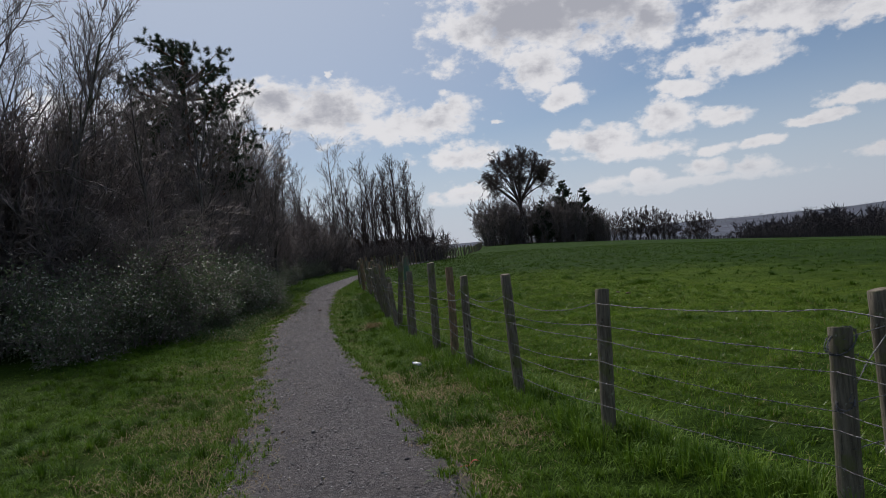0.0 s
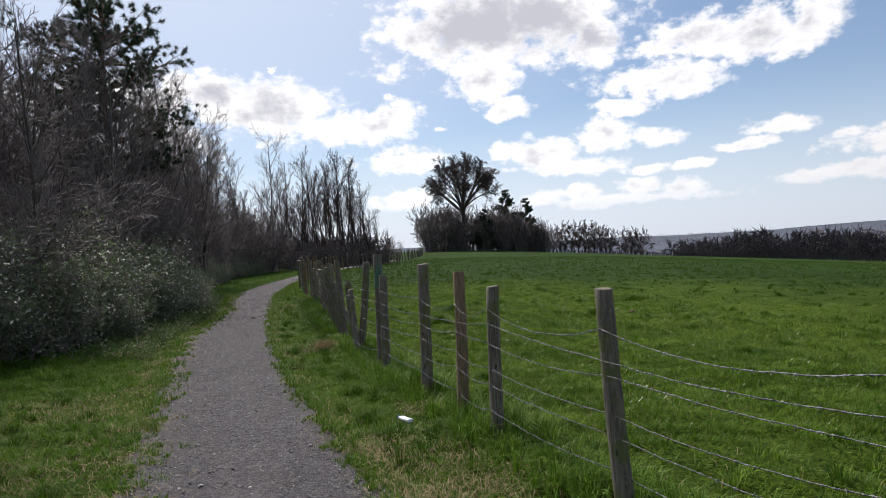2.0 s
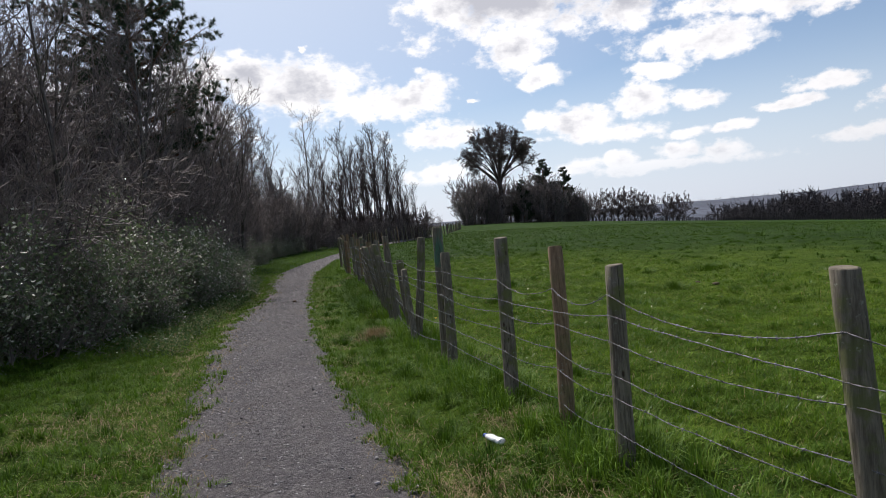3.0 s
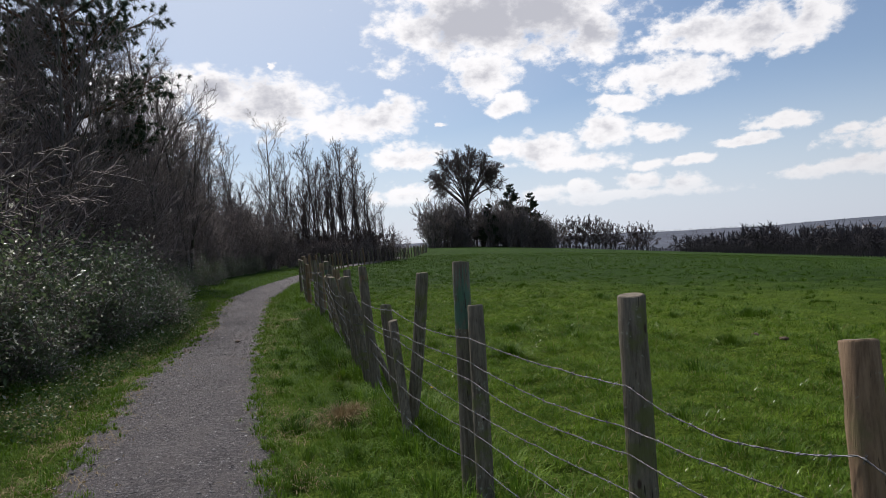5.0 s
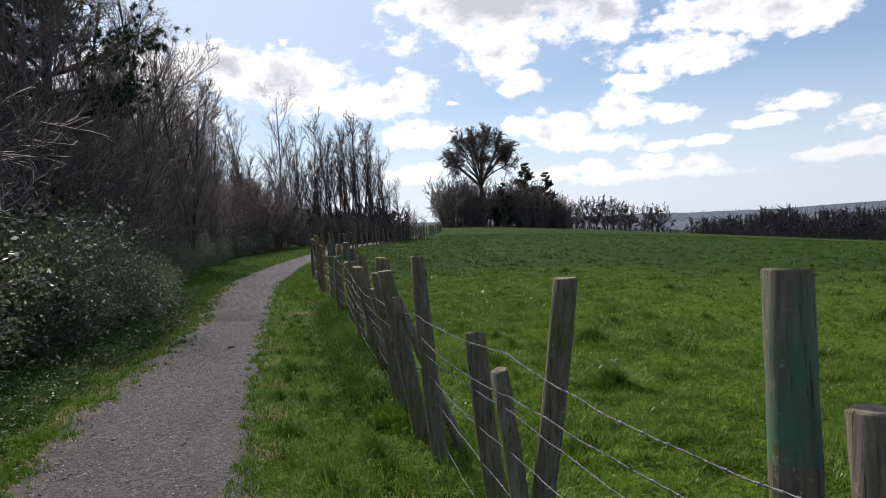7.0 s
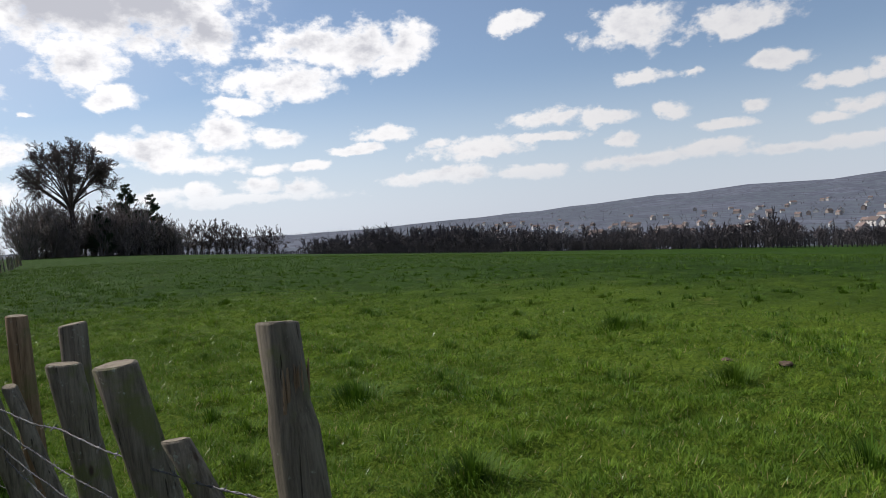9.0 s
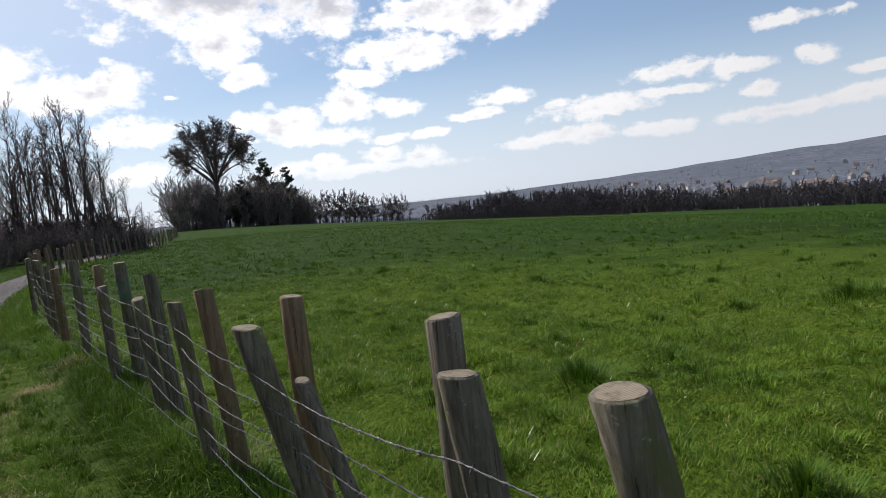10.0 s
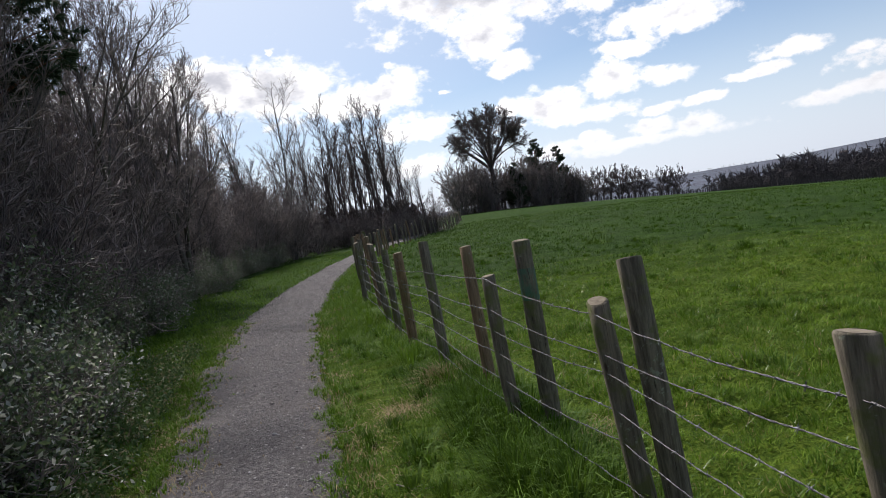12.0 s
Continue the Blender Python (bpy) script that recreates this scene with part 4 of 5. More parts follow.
def pine(seed, height, spread, clear, needle, name="pine_tree", label="", conical=False):
    """An evergreen with whorled limbs that carry tufts of needles."""
    r = np.random.RandomState(seed)
    ob = tagged(new(name), label, "tree")
    wood = Tubes()
    z = np.linspace(-0.2, height, 12)
    wob = np.cumsum(r.normal(0, 0.04, (12, 2)), 0)
    trunk = np.column_stack([wob, z])
    wood.add(trunk, np.linspace(height * 0.018, 0.03, 12), 8)
    spots, ways = [], []
    h = clear * height
    while h < height * 0.98:
        t = (h - clear * height) / (height * (1 - clear))
        reach = spread * ((1 - t) ** 0.8 + 0.06 if conical else math.sin(math.pi * min(0.95, 0.22 + 0.75 * t)) ** 0.7)
        for _ in range(4):
            a = r.uniform(0, 6.28)
            L = reach * r.uniform(0.6, 1.1)
            base = np.array([np.interp(h, z, trunk[:, 0]), np.interp(h, z, trunk[:, 1]), h])
            lift = r.uniform(0.0, 0.25) if conical else r.uniform(0.1, 0.55)
            d = np.array((math.cos(a), math.sin(a), lift))
            pts = np.array([base + d * L * q + np.array((0, 0, 0.12 * L * q * q)) + r.normal(0, 0.03, 3) * q for q in np.linspace(0, 1, 6)])
            wood.add(pts, np.linspace(height * 0.006, 0.008, 6), 4)
            for q in np.linspace(0.3, 1, max(4, int(L * 5))):
                p = base + d * L * q + np.array((0, 0, 0.12 * L * q * q))
                for _ in range(2):
                    e = r.normal(0, 1, 3) * 0.55 + d * 0.5
                    e = unit(e) * L * 0.22 * r.uniform(0.5, 1.2)
                    wood.add([p, p + e], [0.008, 0.004], 3)
                    spots += [p + e * 0.6, p + e]
                    ways += [unit(e), unit(e)]
        h += height * 0.045
    spots, ways = np.array(spots), np.array(ways)
    per = 44
    c = np.repeat(spots, per, 0)
    d = np.repeat(ways, per, 0) + r.normal(0, 0.75, (len(c), 3))
    d /= np.linalg.norm(d, axis=1)[:, None]
    side = np.cross(d, r.normal(0, 1, d.shape))
    side /= np.linalg.norm(side, axis=1)[:, None]
    L = needle * r.uniform(0.6, 1.2, (len(c), 1))
    v = np.stack([c - side * L * 0.07, c + side * L * 0.07, c + d * L], 1)
    child("trunk", wood.mesh("trunk", PINE_BARK), ob)
    child("crown", mesh_of("crown", v, np.arange(len(c) * 3).reshape(-1, 3), [NEEDLE]), ob, "dark green needle tufts")
    return ob


scots = pine(7, 12.0, 3.5, 0.34, 0.2, label="dark green pine rising among bare trees")
scots.location = (-8.9, 28.6, 0)

# the copse beyond the field
CROWN = dict(BEECH, boughs=18, levels=4, last=2, count=(0, 0, 10, 8), thin=0.024)
beech = dome_tree("beech_tree", "large leafless tree with a broad rounded crown above a copse", 301, 13.5, 29.0, 11.2, 27, CROWN, 0.62, 6.0)
beech.location = (27.0, 204, float(land(27.0, 204)))
spruce = pine(9, 18.5, 5.4, 0.1, 0.42, "conifer_tree", "dark conifer standing in a copse", True)
for x, y, s in ((42.2, 216, 1.1), (49.5, 220, 0.98), (34.0, 207, 0.72), (45.5, 218, 0.72)):
    place(spruce, x, y, s, x)
ROUND = dict(BEECH, boughs=7, levels=4, last=2, count=(0, 0, 5, 3), rise=(0, 0, 0.1, 0.08, 0.06), thin=0.028)
far = [dome_tree("far_tree", "leafless tree seen far across the field", 320 + i, 2.2, 11.5, (3.4, 2.8, 3.8)[i], 11, ROUND, 0.17, 0.5, "copse and hedgerow trees") for i in range(3)]
protos += [spruce] + far
for i in range(44):
    x = rng.uniform(14.5, 56)
    place(far[i % 3], x, 196 + (x - 13) * 0.5 + rng.uniform(0, 14), (1.32 - max(0, abs(x - 26) - 7) * 0.026) * rng.uniform(0.75, 1.05), rng.uniform(0, 6), 0.3)
for i in range(64):
    x = rng.uniform(14.5, 56)
    place(far_thickets[i % 3], x, 194 + (x - 13) * 0.5 + rng.uniform(0, 12), rng.uniform(2.6, 3.5) * (1.0 if x < 44 else 0.75), rng.uniform(0, 6), 1.4)
ROW = dict(ROUND, boughs=9, count=(0, 0, 8, 5), rise=(0, 0, 0.08, 0.06, 0.05), thin=0.022)
row_trees = [dome_tree("far_tree", "rounded leafless tree in a row beyond the field", 340 + i, 2.6, 12.5, (4.1, 3.6, 4.6)[i], 15, ROW, 0.2, 1.5, "row of far trees") for i in range(3)]
protos += row_trees
for i, a in enumerate((14.6, 15.2, 15.7, 16.2, 16.7, 17.2, 17.6, 18.0, 18.5, 18.9, 19.3, 20.4, 20.9, 21.3, 21.7)):
    tall = (0.95 + 0.42 * math.sin(math.pi * np.clip((a - 14.2) / 6.0, 0, 1))) if a < 20 else 1.2
    a = radians(a + rng.normal(0, 0.06))
    place(row_trees[i % 3], math.sin(a) * 330 + 1, math.cos(a) * 330, tall * rng.uniform(0.94, 1.06) * 1.1, rng.uniform(0, 6), 0.3)


def wood_belt(name, label, spots, height, seed, sticks=16, mat=None):
    """A belt of bare woodland too far off to count its trees: each a short bole and a rounded crown of twigs."""
    r = np.random.RandomState(seed)
    fine = Tubes()
    for x, y in spots:
        z = float(land(x, y))
        h = (height if isinstance(height, float) else height(x, y, z)) * r.uniform(0.5, 1.06)
        wide = h * r.uniform(0.26, 0.44)
        for _ in range(sticks):
            d = unit(np.array((r.normal(), r.normal(), r.uniform(-1.3, 1.4))))
            p = np.array((x, y, z + h * 0.46)) + d * np.array((wide, wide, h * 0.36)) * r.uniform(0.1, 0.7)
            tip = np.array((x, y, z + h * 0.46)) + d * np.array((wide, wide, h * 0.48)) * r.uniform(0.75, 1.0)
            fine.add([p, tip], [h * 0.026, h * 0.007], 3)
            for _ in range(4):
                q = p + (tip - p) * r.uniform(0.2, 0.9)
                fine.add([q, q + (tip - p) * 0.4 + r.normal(0, h * 0.07, 3)], [h * 0.016, h * 0.004], 3)
        fine.add([(x, y, z - 0.5), (x + r.normal(0, 0.3), y, z + h * 0.7)], [0.3, 0.1], 4)
    return tagged(new(name, fine.mesh(name, mat or FAR_WOOD)), label, "woodland", kind="stuff")


def belt_height(x, y, z):
    a = math.degrees(math.atan2(x, y))
    return max(3.0, 1.6 + math.hypot(x, y) * math.tan(radians(float(np.interp(a, [23, 28, 29.7, 32, 36, 45, 50, 57, 59.5, 61.3, 63.5, 66, 69, 73, 80], [-0.4, -0.1, 0.45, -0.1, 0.1, -0.9, -1.2, -1.5, -1.2, -0.6, -1.9, -2.3, -1.9, -1.4, -1.2])))) - z)


spots = []
for i in range(760):
    a = radians(rng.uniform(24, 84))
    r = rng.uniform(300, 380)
    spots.append((math.sin(a) * r, math.cos(a) * r))
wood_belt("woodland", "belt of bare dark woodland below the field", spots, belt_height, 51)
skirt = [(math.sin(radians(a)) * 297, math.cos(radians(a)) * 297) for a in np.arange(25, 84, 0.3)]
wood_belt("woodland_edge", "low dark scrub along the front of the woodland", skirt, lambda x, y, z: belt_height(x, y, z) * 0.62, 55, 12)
spots = []
for i in range(1300):
    a, r = radians(rng.uniform(16, 84)), 550 + 3300 * rng.rand() ** 0.8
    spots.append((math.sin(a) * r, math.cos(a) * r))
VALLEY_WOOD = material("valley_bare_wood", bark_make(rgb(0.07, 0.066, 0.075), rgb(0.14, 0.128, 0.125)), 0.95, 0.1)
wood_belt("valley_trees", "scattered bare trees among houses in the valley", spots, 11.0, 52, 8, VALLEY_WOOD)
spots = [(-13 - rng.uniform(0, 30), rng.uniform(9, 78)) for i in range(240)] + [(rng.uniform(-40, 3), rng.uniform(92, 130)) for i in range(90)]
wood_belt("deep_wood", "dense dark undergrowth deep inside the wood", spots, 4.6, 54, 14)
hedge_spots = [(math.sin(radians(a)) * 262, math.cos(radians(a)) * 262) for a in np.arange(12, 40, 0.16)]
wood_belt("far_hedge", "low dark clipped hedge along the field's far edge", hedge_spots, 2.6, 53)


# ---- the town in the valley ----
def house(seed, wide, deep, tall):
    """A small pitched-roof house with walls, roof, chimney and windows."""
    ob = tagged(new("house"), "small pitched-roof house in the valley town", "house", "valley houses")
    x, y, z = wide / 2, deep / 2, tall
    v = [(-x, -y, -3), (x, -y, -3), (x, y, -3), (-x, y, -3), (-x, -y, z), (x, -y, z), (x, y, z), (-x, y, z), (-x, 0, z + deep * 0.42), (x, 0, z + deep * 0.42)]
    f = [(0, 1, 5), (0, 5, 4), (1, 2, 6), (1, 6, 5), (2, 3, 7), (2, 7, 6), (3, 0, 4), (3, 4, 7), (4, 8, 7), (5, 6, 9)]
    me = mesh_of("wall", v, f, [HOUSE_WALL])
    me.polygons.foreach_set("use_smooth", np.zeros(len(f), bool))
    wall = child("wall", me, ob)
    e, t = 0.4, 0.25
    v = []
    for lift in (0, t):
        v += [(-x - e, -y - e, z - e * 0.8 + lift), (x + e, -y - e, z - e * 0.8 + lift), (x + e, 0, z + deep * 0.42 + lift), (-x - e, 0, z + deep * 0.42 + lift), (-x - e, y + e, z - e * 0.8 + lift), (x + e, y + e, z - e * 0.8 + lift)]
    f = [(6, 7, 8), (6, 8, 9), (9, 8, 11), (9, 11, 10), (0, 2, 1), (0, 3, 2), (3, 5, 2), (3, 4, 5), (0, 1, 7), (0, 7, 6), (4, 10, 11), (4, 11, 5), (0, 6, 9), (0, 9, 3), (3, 9, 10), (3, 10, 4), (1, 2, 8), (1, 8, 7), (2, 5, 11), (2, 11, 8)]
    me = mesh_of("roof", v, f, [ROOF])
    me.polygons.foreach_set("use_smooth", np.zeros(len(f), bool))
    child("roof", me, ob)
    bm = bmesh.new()
    bmesh.ops.create_cube(bm, size=1.0, matrix=Matrix.Translation((x * 0.6, 0.3, z + deep * 0.42 + 0.4)) @ Matrix.Diagonal((0.9, 0.6, 1.8, 1)))
    me = bpy.data.meshes.new("chimney")
    bm.to_mesh(me), bm.free()
    me.materials.append(HOUSE_WALL)
    child("chimney", me, ob)
    for k in (-0.5, 0.5):
        for q in (1.3, 4.0):
            if q + 1.2 < tall:
                bm = bmesh.new()
                bmesh.ops.create_cube(bm, size=1.0, matrix=Matrix.Translation((k * x, -y, q + 0.3)) @ Matrix.Diagonal((1.5, 0.12, 1.3, 1)))
                me = bpy.data.meshes.new("window")
                bm.to_mesh(me), bm.free()
                me.materials.append(GLASS)
                child("window", me, ob)
    return ob


homes = [house(1, 9, 7, 5.4), house(2, 14, 8, 5.6), house(3, 8, 7, 3.2)]
protos += homes
for i in range(260):
    a, r = radians(rng.uniform(34, 84)), 700 + 1900 * rng.rand() ** 1.3
    if math.degrees(a) < 48 and r < 1300:
        continue
    x, y = math.sin(a) * r, math.cos(a) * r
    place(homes[i % 3], x, y, rng.uniform(1.0, 1.5), rng.uniform(0, 6.28))
for ob in protos:
    if ob is not birch:
        for o in (*ob.children_recursive, ob):
            bpy.data.objects.remove(o)


# ---- grass ----
def blades(rng, x, y, height, width, lean, rows=3, base=None, aim=None):
    """Curved tapered blades, one island each."""
    n = len(x)
    z = np.where(clear_of_path(x, y, 0.2), land(x, y), np.maximum(land(x, y), path_height(x, y))) if base is None else base
    a = rng.uniform(0, 6.28, n) if aim is None else aim
    side = np.stack([-np.sin(a), np.cos(a), np.zeros(n)], 1)
    out = np.stack([np.cos(a), np.sin(a), np.zeros(n)], 1)
    h, l, wd = height[:, None], lean[:, None], width[:, None]
    p0 = np.stack([x, y, z - 0.01], 1)
    up = np.array((0, 0, 1.0))
    if rows == 3:
        p1 = p0 + up * h * 0.6 + out * l * h * 0.35
        p2 = p0 + up * h * np.maximum(1 - 0.35 * l, 0.3) + out * l * h
        v = np.stack([p0 - side * wd, p0 + side * wd, p1 - side * wd * 0.8, p1 + side * wd * 0.8, p2], 1)
        k = (np.arange(n) * 5)[:, None]
        f = np.concatenate([k + np.array(q) for q in ((0, 1, 3), (0, 3, 2), (2, 3, 4))], 1).reshape(-1, 3)
    else:
        p2 = p0 + up * h + out * l * h
        v = np.stack([p0 - side * wd, p0 + side * wd, p2], 1)
        f = np.arange(n * 3).reshape(-1, 3)
    return v.reshape(-1, 3), f


def sward(name, label, parts, mat):
    v, f, n = [], [], 0
    for a, b in parts:
        v.append(a), f.append(b + n)
        n += len(a)
    return tagged(new(name, mesh_of(name, np.concatenate(v), np.concatenate(f), [mat])), label, "grass", kind="stuff")


def raised(x, y):
    return smooth_noise(x, y, 0.62, 14) + 0.5 * smooth_noise(x, y, 0.4, 15)


def clear_of_path(x, y, gap=0.0):
    return (x < along(PATH_L, y) - gap) | (x > along(PATH_R, y) + gap)


def scatter(rng, n, x0, x1, y0, y1, follow=True):
    y = rng.uniform(y0, y1, n)
    x = rng.uniform(x0, x1, n) + (along(FENCE, y) if follow else 0)
    return x, y


def clumps(rng, cx, cy, per, radius, tall, width):
    """Tufts whose blades spread outward from each centre."""
    n = len(cx)
    k = np.repeat(np.arange(n), per)
    a, d = rng.uniform(0, 6.28, n * per), np.abs(rng.normal(0, 1, n * per))
    x, y = cx[k] + np.cos(a) * d * radius[k], cy[k] + np.sin(a) * d * radius[k]
    h = tall[k] * rng.uniform(0.55, 1.25, n * per)
    return blades(rng, x, y, h, width * rng.uniform(0.7, 1.4, n * per), np.clip(0.25 + 0.45 * d + rng.normal(0, 0.2, n * per), 0.05, 1.6), 3, None, a)


r = np.random.RandomState(77)
parts = []
# thin low growth on the verges
x, y = scatter(r, 60000, -7.5, 0.3, -1.5, 27)
keep = clear_of_path(x, y, -0.05) & (raised(x, y) + r.normal(0, 0.2, len(x)) > -0.25)
x, y = x[keep], y[keep]
parts.append(blades(r, x, y, r.uniform(0.02, 0.07, len(x)), r.uniform(0.002, 0.004, len(x)), r.uniform(0.3, 1.3, len(x))))
for edge, reach, n in ((PATH_R, None, 120000), (PATH_L, -2.8, 150000)):
    y = r.uniform(-1, 31, n)
    x = along(edge, y) + r.rand(n) * ((along(FENCE, y) - along(edge, y) + 0.15) if reach is None else reach)
    keep = raised(x, y) + r.normal(0, 0.15, n) > -0.3
    x, y = x[keep], y[keep]
    parts.append(blades(r, x, y, r.uniform(0.025, 0.065, len(x)), r.uniform(0.003, 0.0055, len(x)), r.uniform(0.3, 1.6, len(x)), 1))
# tufts on the verges
x, y = scatter(r, 11000, -6.5, 0.1, -1.5, 28)
keep = clear_of_path(x, y, 0.0) & (raised(x, y) + r.normal(0, 0.12, len(x)) > 0.0)
x, y = x[keep], y[keep]
parts.append(clumps(r, x, y, 30, r.uniform(0.02, 0.06, len(x)), np.clip(0.07 + 0.05 * smooth_noise(x, y, 1.5, 65), 0.035, 0.13) * r.uniform(0.6, 1.4, len(x)), 0.003))
# coarser growth on both verges round the bend
for edge, lo, hi in ((PATH_L, -3.6, 0.06), (PATH_R, -0.05, 1.3)):
    n = 26000
    y = 25.5 + 36 * r.rand(n) ** 1.4
    x = along(edge, y) + r.uniform(lo, hi, n)
    keep = smooth_noise(x, y, 1.1, 81) + 0.6 * smooth_noise(x, y, 0.5, 82) + r.normal(0, 0.25, n) > -0.15
    x, y = x[keep], y[keep]
    parts.append(blades(r, x, y, r.uniform(0.04, 0.13, len(x)), r.uniform(0.005, 0.011, len(x)), r.uniform(0.2, 1.2, len(x)), 1))
# small tufts creeping over the edges of the path
y = r.uniform(0, 28, 1500)
left = r.rand(1500) < 0.6
x = np.where(left, along(PATH_L, y) + np.abs(r.normal(0, 0.13, 1500)) - 0.05, along(PATH_R, y) - np.abs(r.normal(0, 0.06, 1500)) + 0.05)
keep = smooth_noise(x, y, 1.2, 75) > -0.25
x, y = x[keep], y[keep]
parts.append(clumps(r, x, y, 14, r.uniform(0.012, 0.035, len(x)), r.uniform(0.03, 0.07, len(x)), 0.0028))
r2 = np.random.RandomState(78)
y = r2.uniform(0, 30, 4200)
left = r2.rand(4200) < 0.6
x = np.where(left, along(PATH_L, y) + r2.normal(0.06, 0.14, 4200), along(PATH_R, y) + r2.normal(-0.03, 0.08, 4200))
keep = smooth_noise(x, y, 0.7, 76) + 0.6 * smooth_noise(x, y, 0.3, 77) > 0.0
x, y = x[keep], y[keep]
parts.append(clumps(r2, x, y, 18, r2.uniform(0.015, 0.05, len(x)), r2.uniform(0.03, 0.075, len(x)), 0.003))
# longer growth under the fence
x, y = scatter(r, 1500, -0.32, 0.3, -1.5, 36)
keep = smooth_noise(x, y, 2.2, 63) + r.normal(0, 0.35, len(x)) > -0.2
x, y = x[keep], y[keep]
parts.append(clumps(r, x, y, 44, r.uniform(0.05, 0.11, len(x)), np.clip(0.19 + 0.09 * smooth_noise(x, y, 2.6, 71), 0.09, 0.3), 0.0032))
sward("grass", "short green meadow and verge grass with dry bits", parts, BLADE)

parts = []
# low tufts in the near field
x, y = scatter(r, 7500, 0.25, 9.0, 0, 30)
keep = smooth_noise(x, y, 0.9, 69) + r.normal(0, 0.45, len(x)) > -0.15
x, y = x[keep], y[keep]
parts.append(clumps(r, x, y, 26, r.uniform(0.04, 0.13, len(x)), np.clip(0.07 + 0.05 * smooth_noise(x, y, 1.8, 68), 0.035, 0.12) * r.uniform(0.6, 1.4, len(x)), 0.0034))
# close-cropped sward of the near field
for n, x1, y0, y1 in ((230000, 5.5, 6, 24), (150000, 11.0, 2, 32)):
    x, y = scatter(r, n, 0.15, x1, y0, y1)
    tall = np.clip(0.04 + 0.025 * smooth_noise(x, y, 0.8, 64) + 0.02 * smooth_noise(x, y, 2.2, 66), 0.018, 0.085) * r.uniform(0.6, 1.5, len(x))
    parts.append(blades(r, x, y, tall, r.uniform(0.0028, 0.0055, len(x)), r.uniform(0.3, 1.6, len(x)), 1))
sward("meadow_grass", "close-cropped yellow-green grass in the field", parts, CROPPED)

parts = []
# larger, plainer tufts across the rest of the field
x, y = scatter(r, 8000, 7.0, 55.0, 2, 85)
x2, y2 = scatter(r, 3000, 0.3, 8.0, 29, 90)
x, y = np.concatenate([x, x2]), np.concatenate([y, y2])
keep = smooth_noise(x, y, 2.2, 70) + r.normal(0, 0.4, len(x)) > -0.1
x, y = x[keep], y[keep]
far_off = np.clip(np.hypot(x, y - 10) / 14, 1.0, 3.0)
parts.append(clumps(r, x, y, 12, 0.1 * far_off, 0.085 * far_off ** 0.5 * r.uniform(0.6, 1.4, len(x)), 0.008))
# field farther off
x, y = scatter(r, 90000, 4.0, 60.0, 2, 90)
far_off = np.clip(np.hypot(x, y - 10) / 25, 0.8, 3.0)
parts.append(blades(r, x, y, np.clip(0.06 + 0.06 * smooth_noise(x, y, 1.3, 67), 0.02, 0.14) * r.uniform(0.6, 1.3, len(x)), 0.007 * far_off, r.uniform(0.3, 1.3, len(x)), 1))
sward("field_grass", "deep green grass farther out in the field, shade in its colour", parts, SHADED_BLADE)

# coarse tussocks in the field and along the fence
tx, ty = scatter(r, 420, 0.3, 22.0, 1, 44)
parts = []
CLEAR_TUFTS = [(8.27, 18.3), (6.3, 15.3), (2.85, 15.1), (6.0, 29.0), (7.0, 23.5), (3.4, 17.6), (4.9, 13.6)]
for a, b in CLEAR_TUFTS + list(zip(tx, ty)):
    n = r.randint(70, 190) * (3 if (a, b) in CLEAR_TUFTS else 1)
    s = r.uniform(0.10, 0.26) * (1.4 if (a, b) in CLEAR_TUFTS else 1)
    turn, d = r.uniform(0, 6.28, n), np.abs(r.normal(0, 1, n))
    x, y = a + np.cos(turn) * d * s, b + np.sin(turn) * d * s * 0.7
    parts.append(blades(r, x, y, r.uniform(0.05, 0.13, n) * (1.7 if (a, b) in CLEAR_TUFTS else 1), r.uniform(0.003, 0.005, n), 0.3 + 0.55 * d, 3, None, turn))
for edge, lo, hi, y0, y1, count in ((PATH_L, -3.6, -0.25, 2.5, 26, 150), (PATH_R, 0.12, 0.95, 3.5, 27, 110)):
    for b in r.uniform(y0, y1, count):
        a = float(along(edge, b)) + r.uniform(lo, hi)
        n, s = r.randint(60, 150), r.uniform(0.05, 0.13)
        turn, d = r.uniform(0, 6.28, n), np.abs(r.normal(0, 1, n))
        parts.append(blades(r, a + np.cos(turn) * d * s, b + np.sin(turn) * d * s * 0.8, r.uniform(0.05, 0.15, n), r.uniform(0.0028, 0.0045, n), 0.3 + 0.5 * d, 3, None, turn))
x, y = scatter(r, 260, -0.42, 0.08, 14.5, 22.5)
parts.append(clumps(r, x, y, 60, r.uniform(0.06, 0.12, len(x)), r.uniform(0.16, 0.3, len(x)), 0.0036))
sward("tussock_grass", "long dark green tussocks standing in the field", parts, TUSSOCK)

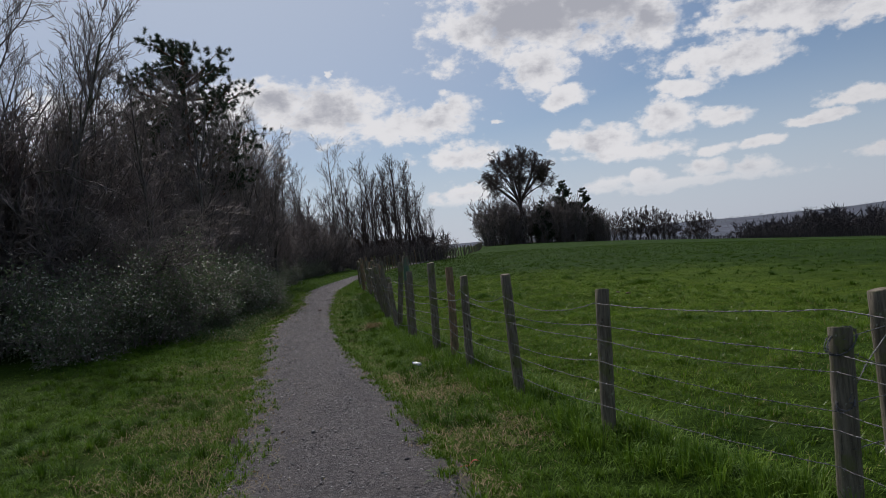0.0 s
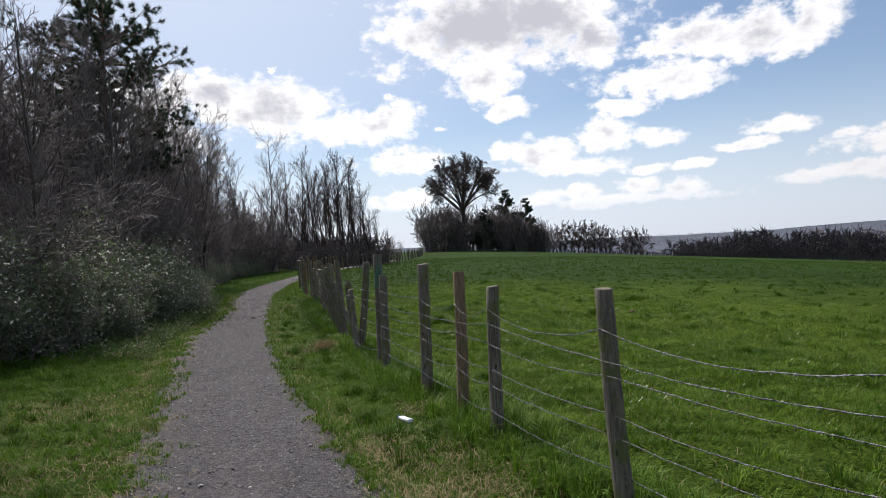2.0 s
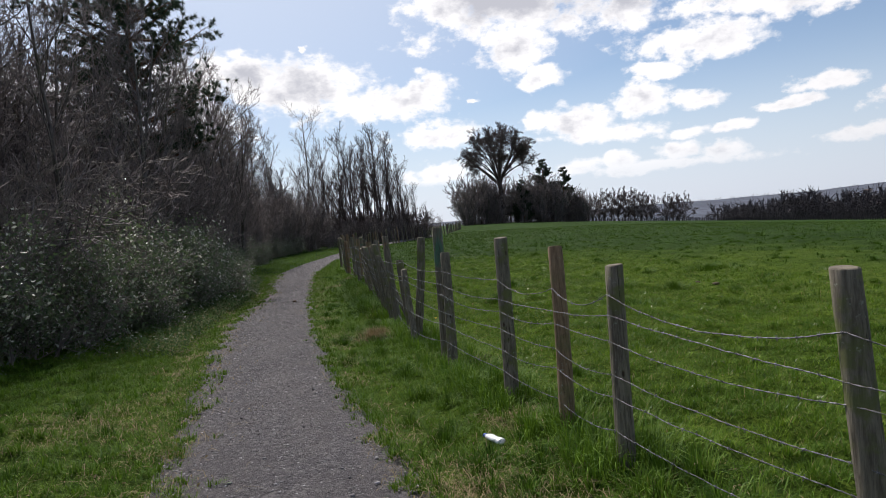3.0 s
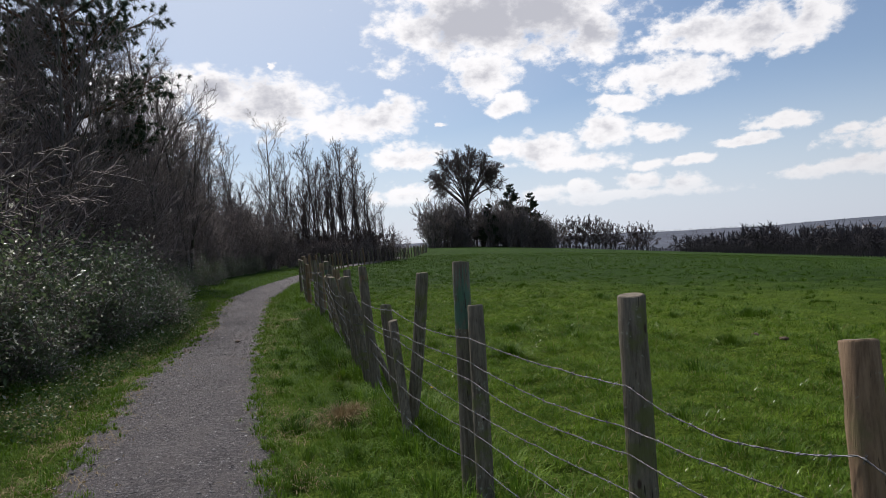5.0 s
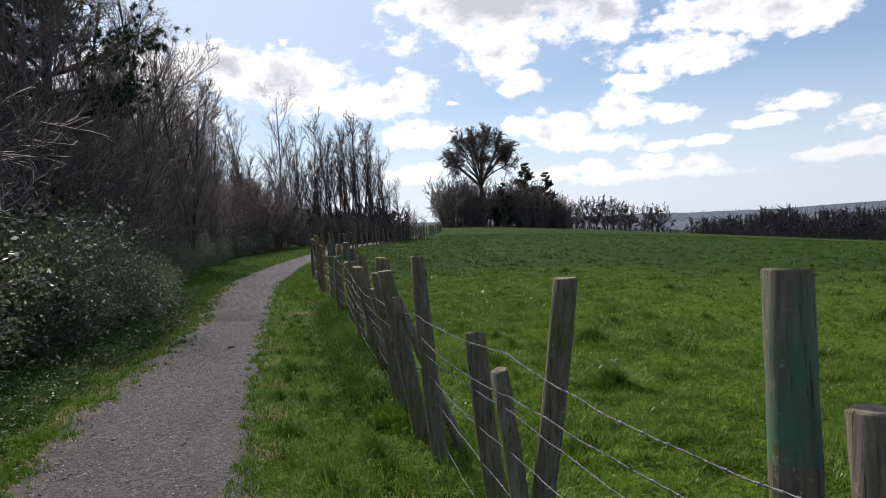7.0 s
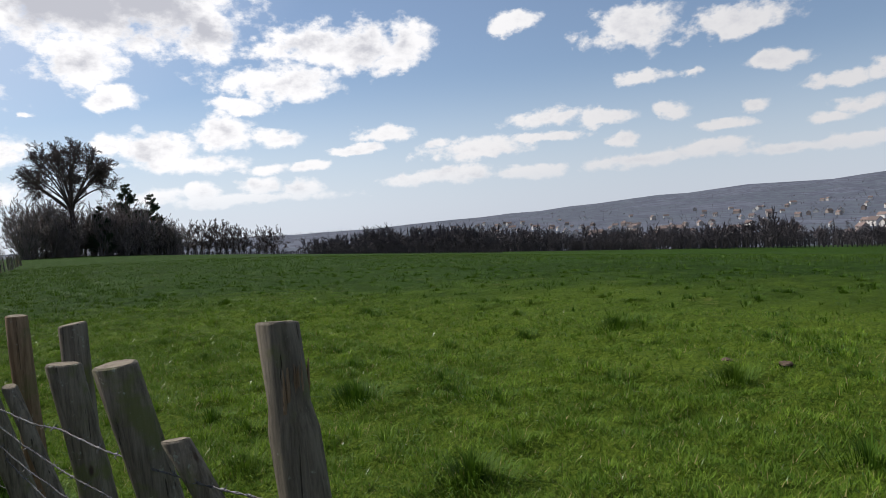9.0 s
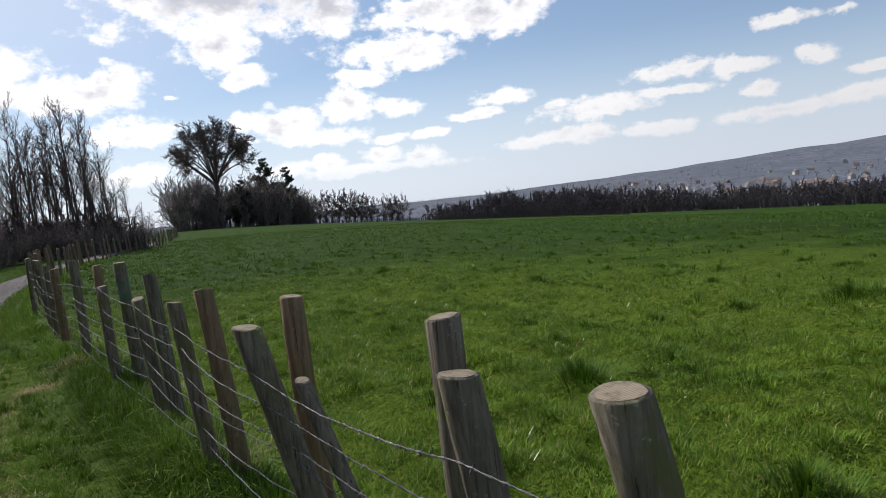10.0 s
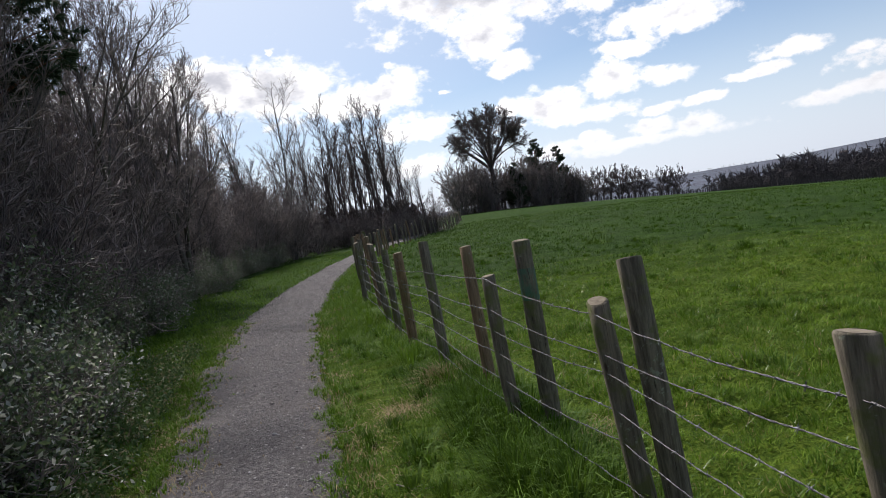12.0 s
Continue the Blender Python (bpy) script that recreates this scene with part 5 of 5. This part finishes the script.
parts = []
STRAW = [(0.62, 12.1, 0.9, 0.16), (-1.03, 21.6, 0.5, 0.16), (2.75, 3.6, 1.0, 0.35), (2.2, 5.4, 1.4, 0.4), (1.75, 6.4, 1.0, 0.3), (2.05, 7.6, 0.5, 0.15), (-1.9, 8.6, 0.8, 0.4), (-0.7, 4.6, 0.8, 0.4), (0.1, 20.2, 0.5, 0.15), (-2.9, 13.2, 0.9, 0.3), (-3.4, 17.5, 0.8, 0.3), (0.3, 17.8, 0.5, 0.2), (-0.2, 2.9, 0.6, 0.4), (-1.3, 6.2, 0.7, 0.4)]
for a, b, n, s in STRAW:
    n = int(n * 900)
    x, y = a + r.normal(0, s, n), b + r.normal(0, s, n)
    keep = clear_of_path(x, y, 0.05)
    x, y = x[keep], y[keep]
    parts.append(blades(r, x, y, r.uniform(0.03, 0.11, len(x)), r.uniform(0.0018, 0.003, len(x)), r.uniform(0.8, 3.0, len(x))))
parts.append(clumps(r, np.array([0.62, 0.74, -0.66, -0.78, -0.6]), np.array([12.05, 12.2, 22.0, 22.1, 21.85]), 420, np.array([0.09, 0.07, 0.1, 0.08, 0.07]), np.array([0.2, 0.17, 0.24, 0.2, 0.18]), 0.0025))
# dry bits strewn along both edges of the path
n = 26000
y = r2.uniform(0, 30, n)
x = np.where(r2.rand(n) < 0.6, along(PATH_L, y) - r2.normal(0.12, 0.28, n), along(PATH_R, y) + r2.normal(0.14, 0.16, n))
keep = smooth_noise(x, y, 0.9, 78) + r2.normal(0, 0.2, n) > 0.0
x, y = x[keep], y[keep]
parts.append(blades(r2, x, y, r2.uniform(0.025, 0.08, len(x)), r2.uniform(0.0018, 0.0032, len(x)), r2.uniform(1.0, 3.0, len(x))))
sward("dead_grass", "tufts of withered straw-coloured grass beside the path", parts, DRY)


# ---- small things ----
def bottle():
    """A crushed white plastic bottle lying in the grass."""
    ob = tagged(new("plastic_bottle"), "crushed white plastic bottle lying on the verge", "bottle")
    prof = [(0.0, 0.0), (0.028, 0.0), (0.031, 0.01), (0.031, 0.05), (0.027, 0.07), (0.031, 0.09), (0.031, 0.14), (0.022, 0.175), (0.012, 0.19), (0.012, 0.2)]
    r = np.random.RandomState(4)
    sides = 14
    a = np.arange(sides) * 2 * math.pi / sides
    v = np.array([[(math.cos(t) * p * (1 + 0.1 * r.normal()), z, math.sin(t) * p * 0.7 * (1 + 0.1 * r.normal())) for t in a] for p, z in prof])
    g = np.arange(len(prof) * sides).reshape(len(prof), sides)
    child("body", mesh_of("body", v, quads(np.concatenate([g, g[:, :1]], 1)), [WHITE_PLASTIC]), ob)
    v = np.array([[(math.cos(t) * p, z, math.sin(t) * p) for t in a] for p, z in ((0.015, 0.195), (0.015, 0.212), (0.012, 0.214), (0.0, 0.214))])
    g = np.arange(4 * sides).reshape(4, sides)
    child("cap", mesh_of("cap", v, quads(np.concatenate([g, g[:, :1]], 1)), [BLUE_PLASTIC]), ob, "blue screw cap")
    return ob


ob = bottle()
ob.matrix_basis = pose(1.86, 7.02, float(land(1.86, 7.02)) + 0.05, 0, 0, 30)
tape = Tubes()
q = np.linspace(0, 1, 30)
tape.add(np.column_stack([0.28 * q, 0.05 * np.sin(q * 9), 0.012 + 0.012 * np.sin(q * 15)]), np.full(30, 0.0045), 4)
ob = tagged(new("ribbon", tape.mesh("ribbon", RED)), "thin red plastic ribbon lying at the path's edge", "litter")
ob.matrix_basis = pose(2.2, 2.75, float(land(2.4, 2.75)) + 0.01, 0, 0, 15)


def lump(rng, size, name, label, category, mat, x, y, z, flat=0.5):
    """A small rounded irregular lump."""
    bm = bmesh.new()
    bmesh.ops.create_icosphere(bm, subdivisions=2, radius=size)
    for v in bm.verts:
        v.co *= 1 + 0.35 * noise.noise(v.co * (2.2 / size) + Vector((x, y, 0)))
        v.co.z *= flat
    me = bpy.data.meshes.new(name)
    bm.to_mesh(me), bm.free()
    me.materials.append(mat)
    ob = tagged(new(name, me), label, category)
    ob.location = (x, y, z + size * flat * 0.6)
    return ob


SOIL = material("dark_soil", plain_make(rgb(0.05, 0.035, 0.025), rgb(0.12, 0.085, 0.06), 40.0, 0.006), 0.95, 0.2)
lump(rng, 0.05, "dung", "dark dried dung lying on the gravel path", "dung", SOIL, -1.61, 18.08, float(path_height(-1.61, 18.08)), 0.45)
lump(rng, 0.06, "soil_mound", "small brown molehill in the grass", "mound", SOIL, 6.93, 15.77, float(land(6.93, 15.77)), 0.5)
lump(rng, 0.07, "soil_mound", "small brown molehill in the grass", "mound", SOIL, 7.06, 15.2, float(land(7.06, 15.2)), 0.45)
for x, y, turn, size in ((-1.7, 21.2, 20, 0.22), (-1.15, 20.0, -35, 0.28), (-2.05, 12.6, 60, 0.2), (-1.9, 12.1, 10, 0.16)):
    stick = Tubes()
    q = np.linspace(0, 1, 7)
    body = np.column_stack([q * size, 0.02 * np.sin(q * 5 + turn), 0.012 + 0.008 * np.sin(q * 7)])
    stick.add(body, np.linspace(0.006, 0.003, 7), 5)
    stick.add([body[3], body[3] + np.array((0.05, 0.04, 0.015))], [0.004, 0.0015], 4)
    ob = tagged(new("stick", stick.mesh("stick", STEM)), "thin fallen grey twig lying on the ground", "stick")
    ob.matrix_basis = pose(x, y, max(float(land(x, y)), float(path_height(x, y)) if not bool(clear_of_path(x, y)) else -1) + 0.004, 0, 0, turn)

flower = tagged(new("dandelion"), "yellow dandelion flower in the field grass", "flower")
stem = Tubes()
stem.add([(0, 0, -0.02), (0.004, 0, 0.06), (0.0, 0.004, 0.13)], [0.003, 0.0025, 0.0025], 5)
child("stem", stem.mesh("stem", BLADE), flower)
petal_v, petal_f = [], []
for k in range(40):
    a, up = k * 2.4, 0.3 + 0.9 * (k / 40)
    d = np.array((math.cos(a), math.sin(a), up))
    s = np.array((-math.sin(a), math.cos(a), 0)) * 0.0025
    base = np.array((0, 0.004, 0.13))
    petal_v += [base - s * 0.5, base + s * 0.5, base + d * 0.016 + s, base + d * 0.016 - s]
    petal_f += [(4 * k, 4 * k + 1, 4 * k + 2), (4 * k, 4 * k + 2, 4 * k + 3)]
child("petals", mesh_of("petals", petal_v, petal_f, [YELLOW]), flower, "bright yellow petals")
flower.location = (1.55, 12.72, float(land(1.55, 12.72)))

# low leafy weeds between the wood and the path
r3 = np.random.RandomState(79)
y = np.concatenate([r3.uniform(12, 27, 5200), r3.uniform(17.5, 23.5, 4200)])
x = along(PATH_L, y) - 0.25 - np.abs(r3.normal(0, 0.75, len(y)))
keep = smooth_noise(x, y, 1.1, 80) + r3.normal(0, 0.25, len(x)) > -0.05
x, y = x[keep], y[keep]
WEED = material("weed_leaf", leaf_make(rgb(0.04, 0.085, 0.02), rgb(0.10, 0.15, 0.04), rgb(0.22, 0.20, 0.10)), 0.5, 0.3, 0.0, 0.3)
tagged(new("weeds", leaf_cloud(r3, np.column_stack([x, y, land(x, y) + r3.uniform(0.03, 0.16, len(x))]), 0.022, WEED, "weeds", 7, 0.05)), "low leafy weeds covering the wood's edge", "weeds", kind="stuff")

# fallen leaves along the wood side of the path
n = 700
y = rng.uniform(2, 26, n)
x = along(PATH_L, y) + rng.normal(-0.1, 0.3, n)
z = np.where(clear_of_path(x, y), land(x, y), path_height(x, y)) + 0.008
tagged(new("fallen_leaves", leaf_cloud(rng, np.column_stack([x, y, z]), 0.018, DRY, "fallen_leaves", 1, 0.002)), "small dry brown leaves scattered by the path", "leaves", kind="stuff")
